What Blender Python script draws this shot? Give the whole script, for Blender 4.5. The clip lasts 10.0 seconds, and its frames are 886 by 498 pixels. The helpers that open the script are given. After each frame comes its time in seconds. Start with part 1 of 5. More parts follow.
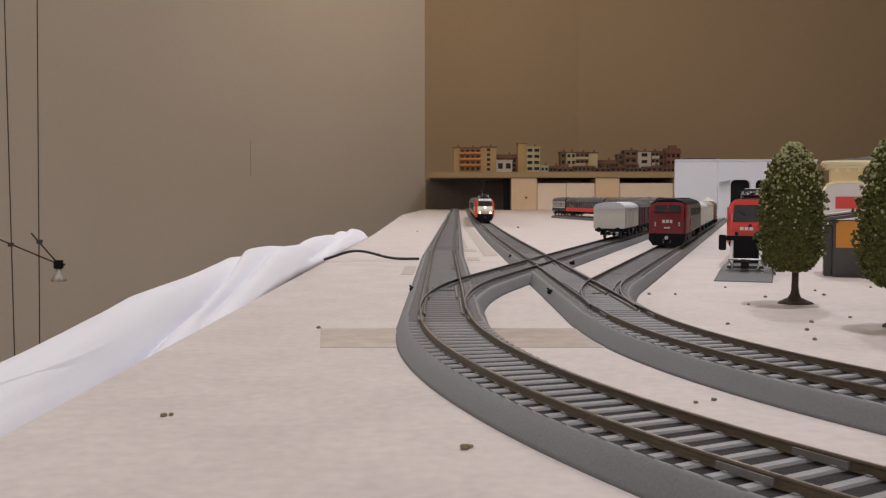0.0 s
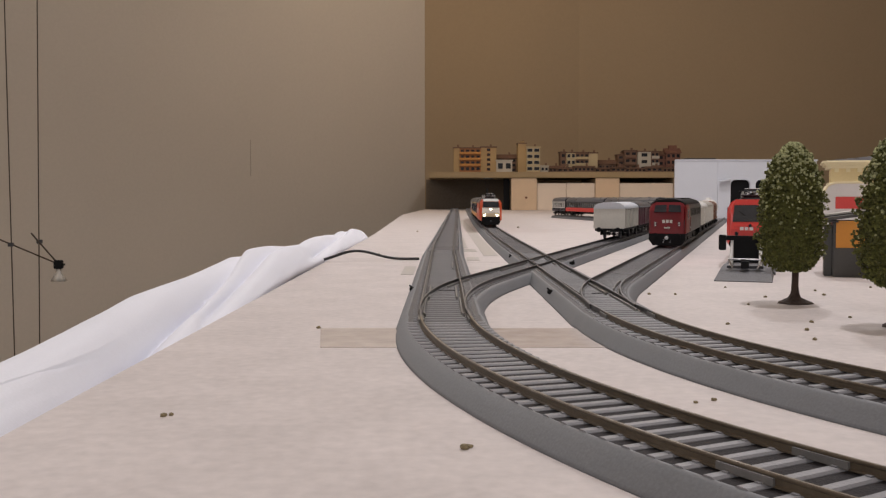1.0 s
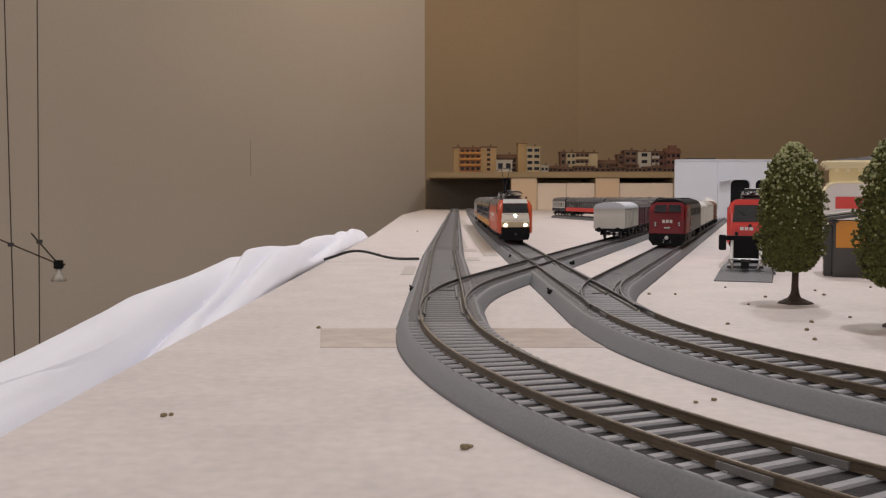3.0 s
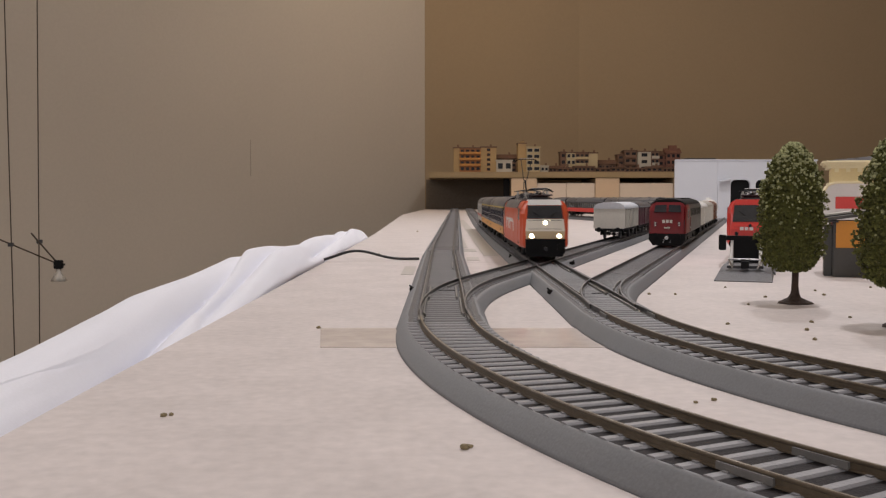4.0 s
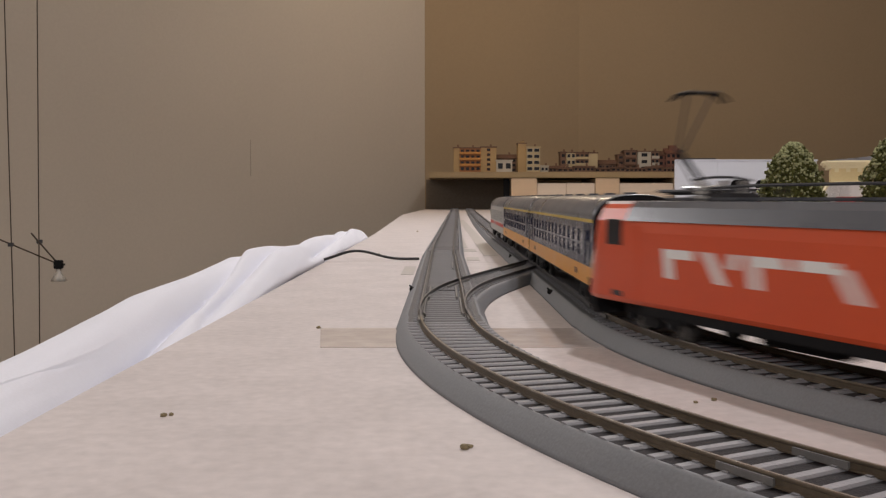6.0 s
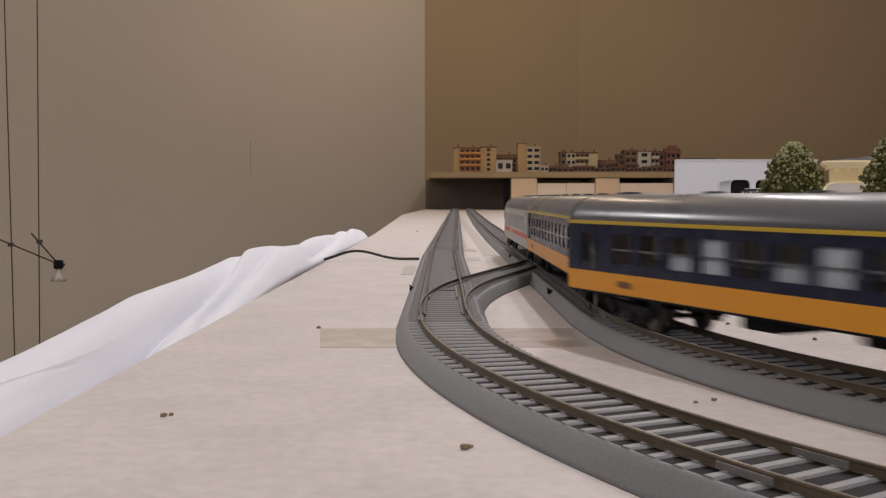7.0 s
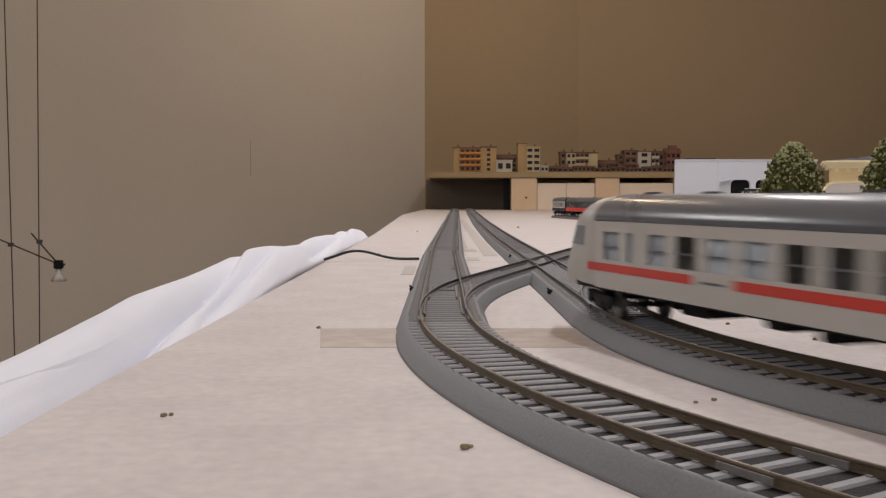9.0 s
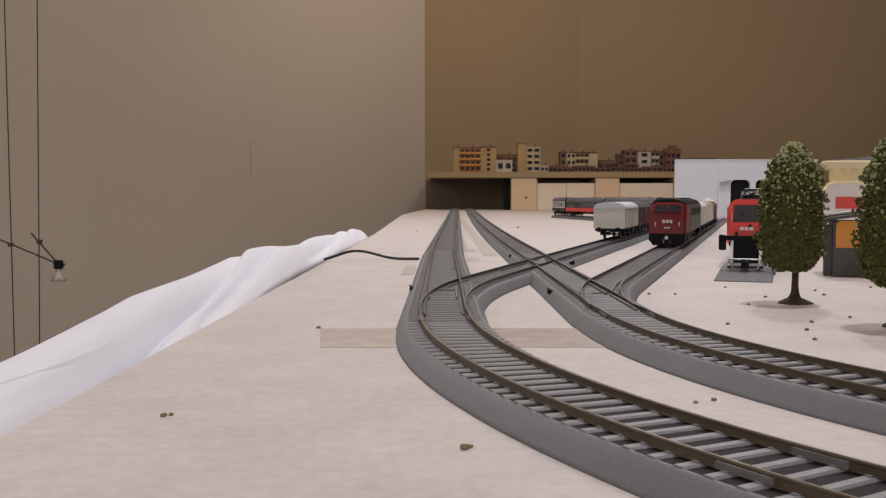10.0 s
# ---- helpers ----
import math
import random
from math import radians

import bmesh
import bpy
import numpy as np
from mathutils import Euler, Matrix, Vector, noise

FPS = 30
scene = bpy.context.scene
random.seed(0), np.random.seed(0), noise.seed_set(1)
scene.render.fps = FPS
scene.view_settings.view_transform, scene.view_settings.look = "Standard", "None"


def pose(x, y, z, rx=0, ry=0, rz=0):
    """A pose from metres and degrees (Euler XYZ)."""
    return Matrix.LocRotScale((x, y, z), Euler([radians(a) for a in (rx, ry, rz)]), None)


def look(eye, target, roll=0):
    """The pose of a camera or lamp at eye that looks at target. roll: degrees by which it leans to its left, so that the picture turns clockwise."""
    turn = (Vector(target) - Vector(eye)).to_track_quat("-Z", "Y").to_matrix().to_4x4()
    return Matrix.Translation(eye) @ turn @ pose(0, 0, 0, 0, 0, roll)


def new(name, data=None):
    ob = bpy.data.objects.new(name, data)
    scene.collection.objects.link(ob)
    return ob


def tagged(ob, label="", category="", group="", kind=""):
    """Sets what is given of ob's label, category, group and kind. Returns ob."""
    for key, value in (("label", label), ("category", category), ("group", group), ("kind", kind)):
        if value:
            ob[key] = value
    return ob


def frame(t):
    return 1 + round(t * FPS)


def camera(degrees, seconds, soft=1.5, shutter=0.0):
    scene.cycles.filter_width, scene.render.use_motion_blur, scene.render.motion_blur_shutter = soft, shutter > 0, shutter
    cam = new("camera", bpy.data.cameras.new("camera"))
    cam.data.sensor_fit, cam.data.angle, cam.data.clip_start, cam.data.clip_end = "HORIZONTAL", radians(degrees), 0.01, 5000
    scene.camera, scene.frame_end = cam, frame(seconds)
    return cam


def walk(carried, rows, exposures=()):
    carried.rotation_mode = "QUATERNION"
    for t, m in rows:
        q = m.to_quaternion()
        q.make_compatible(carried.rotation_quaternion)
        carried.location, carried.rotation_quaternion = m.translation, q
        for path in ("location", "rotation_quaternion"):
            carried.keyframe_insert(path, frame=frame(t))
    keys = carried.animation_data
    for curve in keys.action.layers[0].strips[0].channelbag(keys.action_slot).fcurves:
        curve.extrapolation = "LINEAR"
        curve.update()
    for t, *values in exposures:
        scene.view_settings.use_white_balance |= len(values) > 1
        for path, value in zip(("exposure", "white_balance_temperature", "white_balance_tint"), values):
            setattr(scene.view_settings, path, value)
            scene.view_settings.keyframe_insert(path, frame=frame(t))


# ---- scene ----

MM = 0.001

# camera: low over the board, tilted slightly down
cam = camera(49.5, 10.0, soft=1.3, shutter=0.9)
EYE = pose(0, 0, 0.0523, 90 - 3.03, 0, 0)
walk(cam, [(0.0, EYE), (10.0, EYE)])

# ---- light ----
world = bpy.data.worlds.new("room_world")
scene.world = world
world.use_nodes = True
world.node_tree.nodes["Background"].inputs[0].default_value = (1.0, 0.93, 0.86, 1)
world.node_tree.nodes["Background"].inputs[1].default_value = 0.05
scene.view_settings.exposure = 0.2


def spot(name, eye, target, cone, power, colour):
    """A halogen reflector lamp at eye that shines at target."""
    data = bpy.data.lights.new(name, "SPOT")
    data.spot_size, data.spot_blend = radians(cone), 0.3
    data.shadow_soft_size, data.energy, data.color = 0.04, power, colour
    ob = new(name, data)
    ob.matrix_world = look(eye, target)
    return ob


def bulb(name, x, y, z, radius, power, colour):
    data = bpy.data.lights.new(name, "POINT")
    data.shadow_soft_size, data.energy, data.color = radius, power, colour
    ob = new(name, data)
    ob.location = (x, y, z)
    return ob


spot("halogen_light_near", (0.40, 0.65, 1.35), (0.36, 0.60, 0), 150, 24, (1.0, 0.965, 0.985))
spot("halogen_light_middle", (0.60, 1.6, 1.35), (0.55, 1.55, 0), 150, 21, (1.0, 0.965, 0.985))
bulb("halogen_light_far", 0.65, 2.7, 1.3, 0.05, 12, (1.0, 0.955, 0.96))
# unseen fill, added to brighten the left wall and the train's sides
bulb("fill_light_side", -1.2, 1.6, 0.75, 0.06, 18, (1.0, 0.965, 0.98))
# unseen fill behind the camera, added for faces turned towards it
bulb("fill_light_rear", -0.5, -1.4, 0.6, 0.09, 24, (1.0, 0.97, 1.0))
# unseen warm fill, added to brighten the walls round the far corner
bulb("fill_light_corner", 0.05, 3.7, 1.3, 0.06, 7, (1.0, 0.78, 0.56))


# ---- materials ----
def mat(name, colour, rough=0.6, metal=0.0, vary=0.15, scale=60.0, fine=600.0, bump=0.0, glow=0.0, coat=0.0, island=0.0, obj=0.0):
    """A surface with broad and fine variation in tone, roughness and relief."""
    m = bpy.data.materials.new(name)
    m.use_nodes = True
    nt = m.node_tree
    b = nt.nodes["Principled BSDF"]
    b.inputs["Metallic"].default_value = metal
    b.inputs["Coat Weight"].default_value = coat
    co = nt.nodes.new("ShaderNodeTexCoord")
    n1 = nt.nodes.new("ShaderNodeTexNoise")
    n2 = nt.nodes.new("ShaderNodeTexNoise")
    n1.inputs["Scale"].default_value, n1.inputs["Detail"].default_value = scale, 4
    n2.inputs["Scale"].default_value, n2.inputs["Detail"].default_value = fine, 3
    nt.links.new(co.outputs["Object"], n1.inputs["Vector"])
    nt.links.new(co.outputs["Object"], n2.inputs["Vector"])
    add = nt.nodes.new("ShaderNodeMath")
    add.operation = "ADD"
    nt.links.new(n1.outputs["Fac"], add.inputs[0])
    nt.links.new(n2.outputs["Fac"], add.inputs[1])
    src = add
    if obj or island:
        if obj:
            info, out, amount = nt.nodes.new("ShaderNodeObjectInfo"), "Random", obj
        else:
            info, out, amount = nt.nodes.new("ShaderNodeNewGeometry"), "Random Per Island", island
        mul = nt.nodes.new("ShaderNodeMath")
        mul.operation = "MULTIPLY_ADD"
        nt.links.new(info.outputs[out], mul.inputs[0])
        mul.inputs[1].default_value = amount
        nt.links.new(add.outputs[0], mul.inputs[2])
        src = mul
    ramp = nt.nodes.new("ShaderNodeMapRange")
    ramp.inputs["From Min"].default_value, ramp.inputs["From Max"].default_value = 0.55, 1.45 + obj + island
    ramp.inputs["To Min"].default_value, ramp.inputs["To Max"].default_value = 1 - vary, 1 + vary
    nt.links.new(src.outputs[0], ramp.inputs["Value"])
    tone = nt.nodes.new("ShaderNodeVectorMath")
    tone.operation = "SCALE"
    tone.inputs[0].default_value = colour
    nt.links.new(ramp.outputs[0], tone.inputs["Scale"])
    nt.links.new(tone.outputs[0], b.inputs["Base Color"])
    rr = nt.nodes.new("ShaderNodeMapRange")
    rr.inputs["To Min"].default_value, rr.inputs["To Max"].default_value = max(0.02, rough - 0.1), min(1, rough + 0.1)
    nt.links.new(n1.outputs["Fac"], rr.inputs["Value"])
    nt.links.new(rr.outputs[0], b.inputs["Roughness"])
    if bump:
        bp = nt.nodes.new("ShaderNodeBump")
        bp.inputs["Strength"].default_value = 1.0
        bp.inputs["Distance"].default_value = bump
        nt.links.new(n2.outputs["Fac"], bp.inputs["Height"])
        nt.links.new(bp.outputs[0], b.inputs["Normal"])
    if glow:
        b.inputs["Emission Color"].default_value = (*colour, 1)
        b.inputs["Emission Strength"].default_value = glow
    return m


M_BOARD = mat("fibreboard", (0.595, 0.54, 0.525), 0.72, vary=0.15, scale=34, fine=260, bump=0.00006)
M_TAPE = mat("clear_tape", (0.70, 0.625, 0.59), 0.15, vary=0.09, scale=90, fine=160, bump=0.00012)
M_TAPE2 = mat("paper_tape", (0.44, 0.41, 0.385), 0.5, vary=0.08, scale=60, fine=300)
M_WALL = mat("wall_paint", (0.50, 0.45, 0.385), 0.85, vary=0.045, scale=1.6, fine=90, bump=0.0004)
# back walls: the dimmer light on their facing is put into this darker colour
M_WALL2 = mat("wall_paint_shaded", (0.32, 0.238, 0.148), 0.85, vary=0.05, scale=1.4, fine=80, bump=0.0004)
M_CEIL = mat("ceiling_paint", (0.75, 0.70, 0.62), 0.9, vary=0.03, scale=2, fine=90)
M_FLOOR = mat("floor_boards", (0.28, 0.19, 0.11), 0.5, vary=0.2, scale=4, fine=60)
M_CLOTH = mat("white_cotton", (0.79, 0.80, 0.87), 0.9, vary=0.03, scale=25, fine=900, bump=0.00015)
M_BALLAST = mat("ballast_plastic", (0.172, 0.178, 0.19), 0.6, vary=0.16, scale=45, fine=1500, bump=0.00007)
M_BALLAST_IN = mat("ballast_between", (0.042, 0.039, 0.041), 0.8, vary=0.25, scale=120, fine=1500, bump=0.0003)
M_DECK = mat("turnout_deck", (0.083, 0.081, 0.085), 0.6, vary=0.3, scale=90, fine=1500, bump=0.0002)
M_SLEEPER = mat("sleeper_plastic", (0.225, 0.224, 0.238), 0.5, vary=0.18, scale=160, fine=1400, bump=0.00012, obj=0.35)
M_SLEEPER_DARK = mat("turnout_sleeper_plastic", (0.155, 0.153, 0.162), 0.5, vary=0.25, scale=160, fine=1400, bump=0.00012, obj=0.35)
M_SLEEPER_FAR = mat("sleeper_plastic_far", (0.225, 0.222, 0.235), 0.5, vary=0.18, scale=160, fine=1400, island=0.35)
M_RAIL = mat("browned_rail", (0.108, 0.083, 0.057), 0.5, metal=0.2, vary=0.25, scale=120, fine=900)
M_RAIL_GREY = mat("greyed_rail", (0.06, 0.057, 0.058), 0.45, metal=0.3, vary=0.3, scale=120, fine=900)
M_RAIL_TOP2 = mat("worn_grey_rail_head", (0.14, 0.14, 0.148), 0.4, metal=0.35, vary=0.25, scale=150, fine=900)
M_RAIL_TOP = mat("worn_rail_head", (0.16, 0.128, 0.09), 0.36, metal=0.5, vary=0.25, scale=150, fine=900)
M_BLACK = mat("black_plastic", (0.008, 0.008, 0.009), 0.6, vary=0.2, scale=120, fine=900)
M_DARKGREY = mat("dark_grey_plastic", (0.05, 0.05, 0.055), 0.5, vary=0.2, scale=100, fine=900)
M_PALE_BACKING = mat("pale_window_backing", (0.42, 0.43, 0.45), 0.8, vary=0.30, scale=90, fine=500, obj=0.9)
# cab glass coloured pale to hold the reflection seen on it
M_REFLECTGLASS = mat("cab_glazing_painted_reflection", (0.22, 0.245, 0.27), 0.12, vary=0.15, scale=60, fine=400)
M_DIESEL = mat("dark_grey_loco_paint", (0.045, 0.042, 0.040), 0.42, vary=0.15, scale=60, fine=600)
M_GREYROOF = mat("grey_roof", (0.085, 0.09, 0.105), 0.30, vary=0.12, scale=60, fine=600)
M_STEEL = mat("bright_steel", (0.55, 0.55, 0.56), 0.25, metal=1.0, vary=0.1, scale=200, fine=900)
M_GLASS = mat("dark_glazing", (0.02, 0.022, 0.028), 0.12, vary=0.3, scale=90, fine=500)
M_RED = mat("orange_red_paint", (0.60, 0.078, 0.02), 0.36, vary=0.06, scale=50, fine=600)
# one silver mask in two colours: whiter light above, golden board reflection below
M_SILVER_LIGHT = mat("silver_paint_lit", (0.70, 0.655, 0.585), 0.33, metal=0.3, vary=0.05, scale=60, fine=600)
M_SILVER = mat("silver_paint_gold_reflection", (0.58, 0.46, 0.30), 0.33, metal=0.35, vary=0.05, scale=60, fine=600)
M_WHITE = mat("white_paint", (0.78, 0.77, 0.75), 0.4, vary=0.05, scale=60, fine=600)
M_BLUE = mat("navy_paint", (0.013, 0.017, 0.040), 0.27, vary=0.12, scale=60, fine=600)
M_BLUE.node_tree.nodes["Principled BSDF"].inputs["Specular IOR Level"].default_value = 0.22
M_YELLOW = mat("yellow_line", (0.52, 0.36, 0.03), 0.4, vary=0.08, scale=80, fine=600)
M_ORANGE = mat("amber_band", (0.70, 0.30, 0.018), 0.36, vary=0.07, scale=60, fine=600)
M_LIGHTGREY = mat("light_grey_paint", (0.45, 0.43, 0.40), 0.42, vary=0.05, scale=60, fine=600)
M_REDSTRIPE = mat("red_stripe", (0.52, 0.035, 0.02), 0.4, vary=0.08, scale=80, fine=600)
M_LAMP = mat("headlight_glow", (1.0, 0.84, 0.58), 0.3, vary=0.02, glow=18)
M_MAROON = mat("maroon_paint", (0.165, 0.006, 0.010), 0.42, vary=0.10, scale=60, fine=600)
M_PLUM = mat("plum_wagon_paint", (0.075, 0.012, 0.028), 0.4, vary=0.12, scale=60, fine=600)
M_SIGNALRED = mat("signal_red_paint", (0.66, 0.035, 0.025), 0.36, vary=0.06, scale=60, fine=600)
M_CREAM = mat("cream_wagon_paint", (0.58, 0.56, 0.51), 0.38, vary=0.07, scale=60, fine=600)
M_BROWN = mat("brown_wagon_paint", (0.16, 0.06, 0.025), 0.5, vary=0.15, scale=80, fine=600)
M_PLY = mat("pale_plywood", (0.64, 0.47, 0.31), 0.6, vary=0.10, scale=12, fine=220, bump=0.0001)
M_PLY2 = mat("white_washed_plywood", (0.72, 0.60, 0.48), 0.6, vary=0.10, scale=12, fine=220, bump=0.0001)
M_SHELF = mat("yellowed_shelf_board", (0.31, 0.22, 0.11), 0.6, vary=0.12, scale=9, fine=200)
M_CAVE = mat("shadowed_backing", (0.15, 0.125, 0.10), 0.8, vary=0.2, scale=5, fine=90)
M_BARK = mat("brown_bark", (0.045, 0.026, 0.018), 0.85, vary=0.3, scale=250, fine=900, bump=0.0004)
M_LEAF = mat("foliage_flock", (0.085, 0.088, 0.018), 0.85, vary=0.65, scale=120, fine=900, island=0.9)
M_LEAF_TOPLIT = mat("foliage_flock_toplit", (0.34, 0.35, 0.18), 0.9, vary=0.35, scale=120, fine=900, island=0.6)
M_SHED = mat("white_foam_board", (0.57, 0.59, 0.64), 0.7, vary=0.04, scale=20, fine=300)
M_STATION = mat("yellow_station_plaster", (0.76, 0.63, 0.34), 0.7, vary=0.07, scale=40, fine=500)
M_STATION2 = mat("pale_yellow_trim", (0.84, 0.75, 0.50), 0.65, vary=0.05, scale=40, fine=500)
M_HOUSE_Y = mat("ochre_plaster", (0.37, 0.245, 0.11), 0.75, vary=0.10, scale=40, fine=400)
M_HOUSE_O = mat("rust_panels", (0.28, 0.11, 0.035), 0.7, vary=0.12, scale=40, fine=400)
M_HOUSE_W = mat("cream_plaster", (0.45, 0.355, 0.205), 0.75, vary=0.08, scale=40, fine=400)
M_HOUSE_G = mat("grey_white_plaster", (0.44, 0.395, 0.32), 0.75, vary=0.08, scale=40, fine=400)
M_HOUSE_B = mat("brown_brickwork", (0.17, 0.095, 0.06), 0.8, vary=0.15, scale=60, fine=500)
M_HOUSE_O2 = mat("orange_parapets", (0.46, 0.20, 0.045), 0.7, vary=0.12, scale=40, fine=400)
M_HOUSE_R = mat("reddish_brickwork", (0.17, 0.075, 0.05), 0.8, vary=0.2, scale=60, fine=500)
M_TILE = mat("brown_roof_tiles", (0.13, 0.07, 0.045), 0.8, vary=0.2, scale=80, fine=500)
M_KIOSK = mat("charcoal_plastic", (0.075, 0.072, 0.068), 0.5, vary=0.10, scale=60, fine=600)
M_SIGN = mat("amber_sign_panel", (0.62, 0.24, 0.012), 0.45, vary=0.06, scale=80, fine=600)
M_SIGN2 = mat("yellow_sign_bars", (0.50, 0.24, 0.03), 0.45, vary=0.06, scale=80, fine=600)
M_CABLE = mat("black_cable_sheath", (0.012, 0.012, 0.013), 0.4, vary=0.2, scale=200, fine=900)
M_WIRE = mat("rusty_wire", (0.05, 0.034, 0.022), 0.55, metal=0.3, vary=0.2, scale=200, fine=900)
M_CRUMB = mat("moss_crumb", (0.22, 0.175, 0.10), 0.95, vary=0.3, scale=300, fine=1500)
M_GRAVELPLATE = mat("grey_gravel_plate", (0.17, 0.17, 0.18), 0.8, vary=0.35, scale=500, fine=1800, bump=0.0004)

M_CRACK = mat("wall_hairline", (0.36, 0.32, 0.27), 0.9, vary=0.1, scale=30, fine=300)
M_JOINER = mat("grey_joiner_metal", (0.17, 0.165, 0.16), 0.5, metal=0.3, vary=0.15, scale=200, fine=900)
M_WHEEL = mat("dark_wheel_steel", (0.10, 0.095, 0.09), 0.4, metal=0.8, vary=0.2, scale=200, fine=900)

M_WINDOW = bpy.data.materials.new("clear_glazing")
M_WINDOW.use_nodes = True
_w = M_WINDOW.node_tree.nodes["Principled BSDF"]
_w.inputs["Base Color"].default_value = (0.80, 0.84, 0.86, 1)
_w.inputs["Transmission Weight"].default_value = 1.0
_w.inputs["Roughness"].default_value = 0.08
_w.inputs["IOR"].default_value = 1.3

for _m, _spec in ((M_BLACK, 0.12), (M_DARKGREY, 0.25), (M_CAVE, 0.1), (M_BALLAST_IN, 0.1), (M_KIOSK, 0.3), (M_MAROON, 0.2), (M_DIESEL, 0.3)):
    _m.node_tree.nodes["Principled BSDF"].inputs["Specular IOR Level"].default_value = _spec

M_CLEAR = bpy.data.materials.new("reflector_glass")
M_CLEAR.use_nodes = True
_b = M_CLEAR.node_tree.nodes["Principled BSDF"]
_b.inputs["Base Color"].default_value = (0.75, 0.72, 0.66, 1)
_b.inputs["Transmission Weight"].default_value = 0.7
_b.inputs["Roughness"].default_value = 0.25


# ---- mesh helpers (all lengths in millimetres) ----
def part(name, bm, material, parent=None, label="", smooth=False, at=None):
    """Links a bmesh, drawn in millimetres, as one mesh object."""
    bmesh.ops.scale(bm, vec=(MM, MM, MM), verts=bm.verts)
    bmesh.ops.recalc_face_normals(bm, faces=bm.faces)
    me = bpy.data.meshes.new(name)
    bm.to_mesh(me)
    bm.free()
    me.materials.append(material)
    if smooth:
        for p in me.polygons:
            p.use_smooth = True
    ob = new(name, me)
    if parent is not None:
        ob.parent = parent
    if at is not None:
        ob.matrix_basis = at
    if label:
        ob["label"] = label
    return ob


def thing(name, label, category, group="", at=None, kind=""):
    ob = new(name)
    ob.empty_display_size = 0.02
    if at is not None:
        ob.matrix_basis = at
    return tagged(ob, label, category, group, kind)


def B():
    return bmesh.new()


def box(bm, x0, x1, y0, y1, z0, z1, bevel=0.0):
    v = [bm.verts.new((x, y, z)) for x in (x0, x1) for y in (y0, y1) for z in (z0, z1)]
    fs = [bm.faces.new([v[i] for i in q]) for q in ((0, 1, 3, 2), (4, 6, 7, 5), (0, 4, 5, 1), (2, 3, 7, 6), (0, 2, 6, 4), (1, 5, 7, 3))]
    if bevel:
        es = list({e for f in fs for e in f.edges})
        bmesh.ops.bevel(bm, geom=es, offset=bevel, segments=2, affect="EDGES")
    return bm


def prism(bm, outline, a0, a1, axis="y"):
    """Extrudes a closed outline of (u, w) pairs along an axis: y gives (u, a, w), x gives (a, u, w), z gives (u, w, a)."""
    def put(u, w, a):
        return {"y": (u, a, w), "x": (a, u, w), "z": (u, w, a)}[axis]
    lo = [bm.verts.new(put(u, w, a0)) for u, w in outline]
    hi = [bm.verts.new(put(u, w, a1)) for u, w in outline]
    n = len(outline)
    bm.faces.new(lo[::-1])
    bm.faces.new(hi)
    for i in range(n):
        bm.faces.new((lo[i], lo[(i + 1) % n], hi[(i + 1) % n], hi[i]))
    return bm


def loft(bm, rings, close=True):
    """Joins rings of equal count by quads and caps both ends."""
    vs = [[bm.verts.new(p) for p in r] for r in rings]
    n = len(vs[0])
    for a, b in zip(vs[:-1], vs[1:]):
        for i in range(n):
            bm.faces.new((a[i], a[(i + 1) % n], b[(i + 1) % n], b[i]))
    if close:
        bm.faces.new(vs[0][::-1])
        bm.faces.new(vs[-1])
    return bm


def rod(bm, p, q, r, n=8, r2=None):
    p, q = Vector(p), Vector(q)
    d = (q - p).normalized()
    u = d.orthogonal().normalized()
    w = d.cross(u)
    r2 = r if r2 is None else r2
    rings = [[c + (u * math.cos(2 * math.pi * k / n) + w * math.sin(2 * math.pi * k / n)) * rr for k in range(n)] for c, rr in ((p, r), (q, r2))]
    return loft(bm, rings)


def tube(bm, pts, r, n=8):
    pts = [Vector(p) for p in pts]
    rings = []
    for i, c in enumerate(pts):
        d = (pts[min(i + 1, len(pts) - 1)] - pts[max(i - 1, 0)]).normalized()
        u = d.cross(Vector((0, 0, 1)))
        u = u.normalized() if u.length > 1e-4 else Vector((1, 0, 0))
        w = u.cross(d)
        rings.append([c + (u * math.cos(2 * math.pi * k / n) + w * math.sin(2 * math.pi * k / n)) * r for k in range(n)])
    return loft(bm, rings)


def disc(bm, c, axis, r, h, n=20):
    c, axis = Vector(c), Vector(axis).normalized()
    return rod(bm, c - axis * h / 2, c + axis * h / 2, r, n)


# ---- the room ----
FLOOR_Z, TOP_Z = -850, 1650
ROOM = [(-90, 4780), (670, 4780), (2600, 4420), (2600, -2200), (-2900, -2200), (-2900, 3050)]
WALL_NAMES = ["wall_back", "wall_back_side", "wall_east", "wall_south", "wall_west", "wall_left"]


def wall(name, p, q, material, label):
    p, q = Vector(p), Vector(q)
    d = (q - p).normalized()
    n = Vector((-d.y, d.x))
    bm = B()
    c = [p - d * 2, q + d * 2, q + d * 2 + n * 90, p - d * 2 + n * 90]
    prism(bm, [tuple(v) for v in c], FLOOR_Z, TOP_Z, "z")
    return tagged(part(name, bm, material), label, "wall", kind="structure")


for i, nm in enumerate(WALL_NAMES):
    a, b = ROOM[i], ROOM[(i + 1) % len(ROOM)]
    wall(nm, a, b, M_WALL2 if i < 2 else M_WALL, "plain tan room wall behind the layout, coloured darker for its shade" if i < 2 else "plain grey-beige painted room wall")
bm = B()
prism(bm, ROOM, FLOOR_Z - 60, FLOOR_Z, "z")
tagged(part("floor", bm, M_FLOOR), "brown wooden room floor below the table", "floor", kind="structure")
bm = B()
prism(bm, ROOM, TOP_Z, TOP_Z + 60, "z")
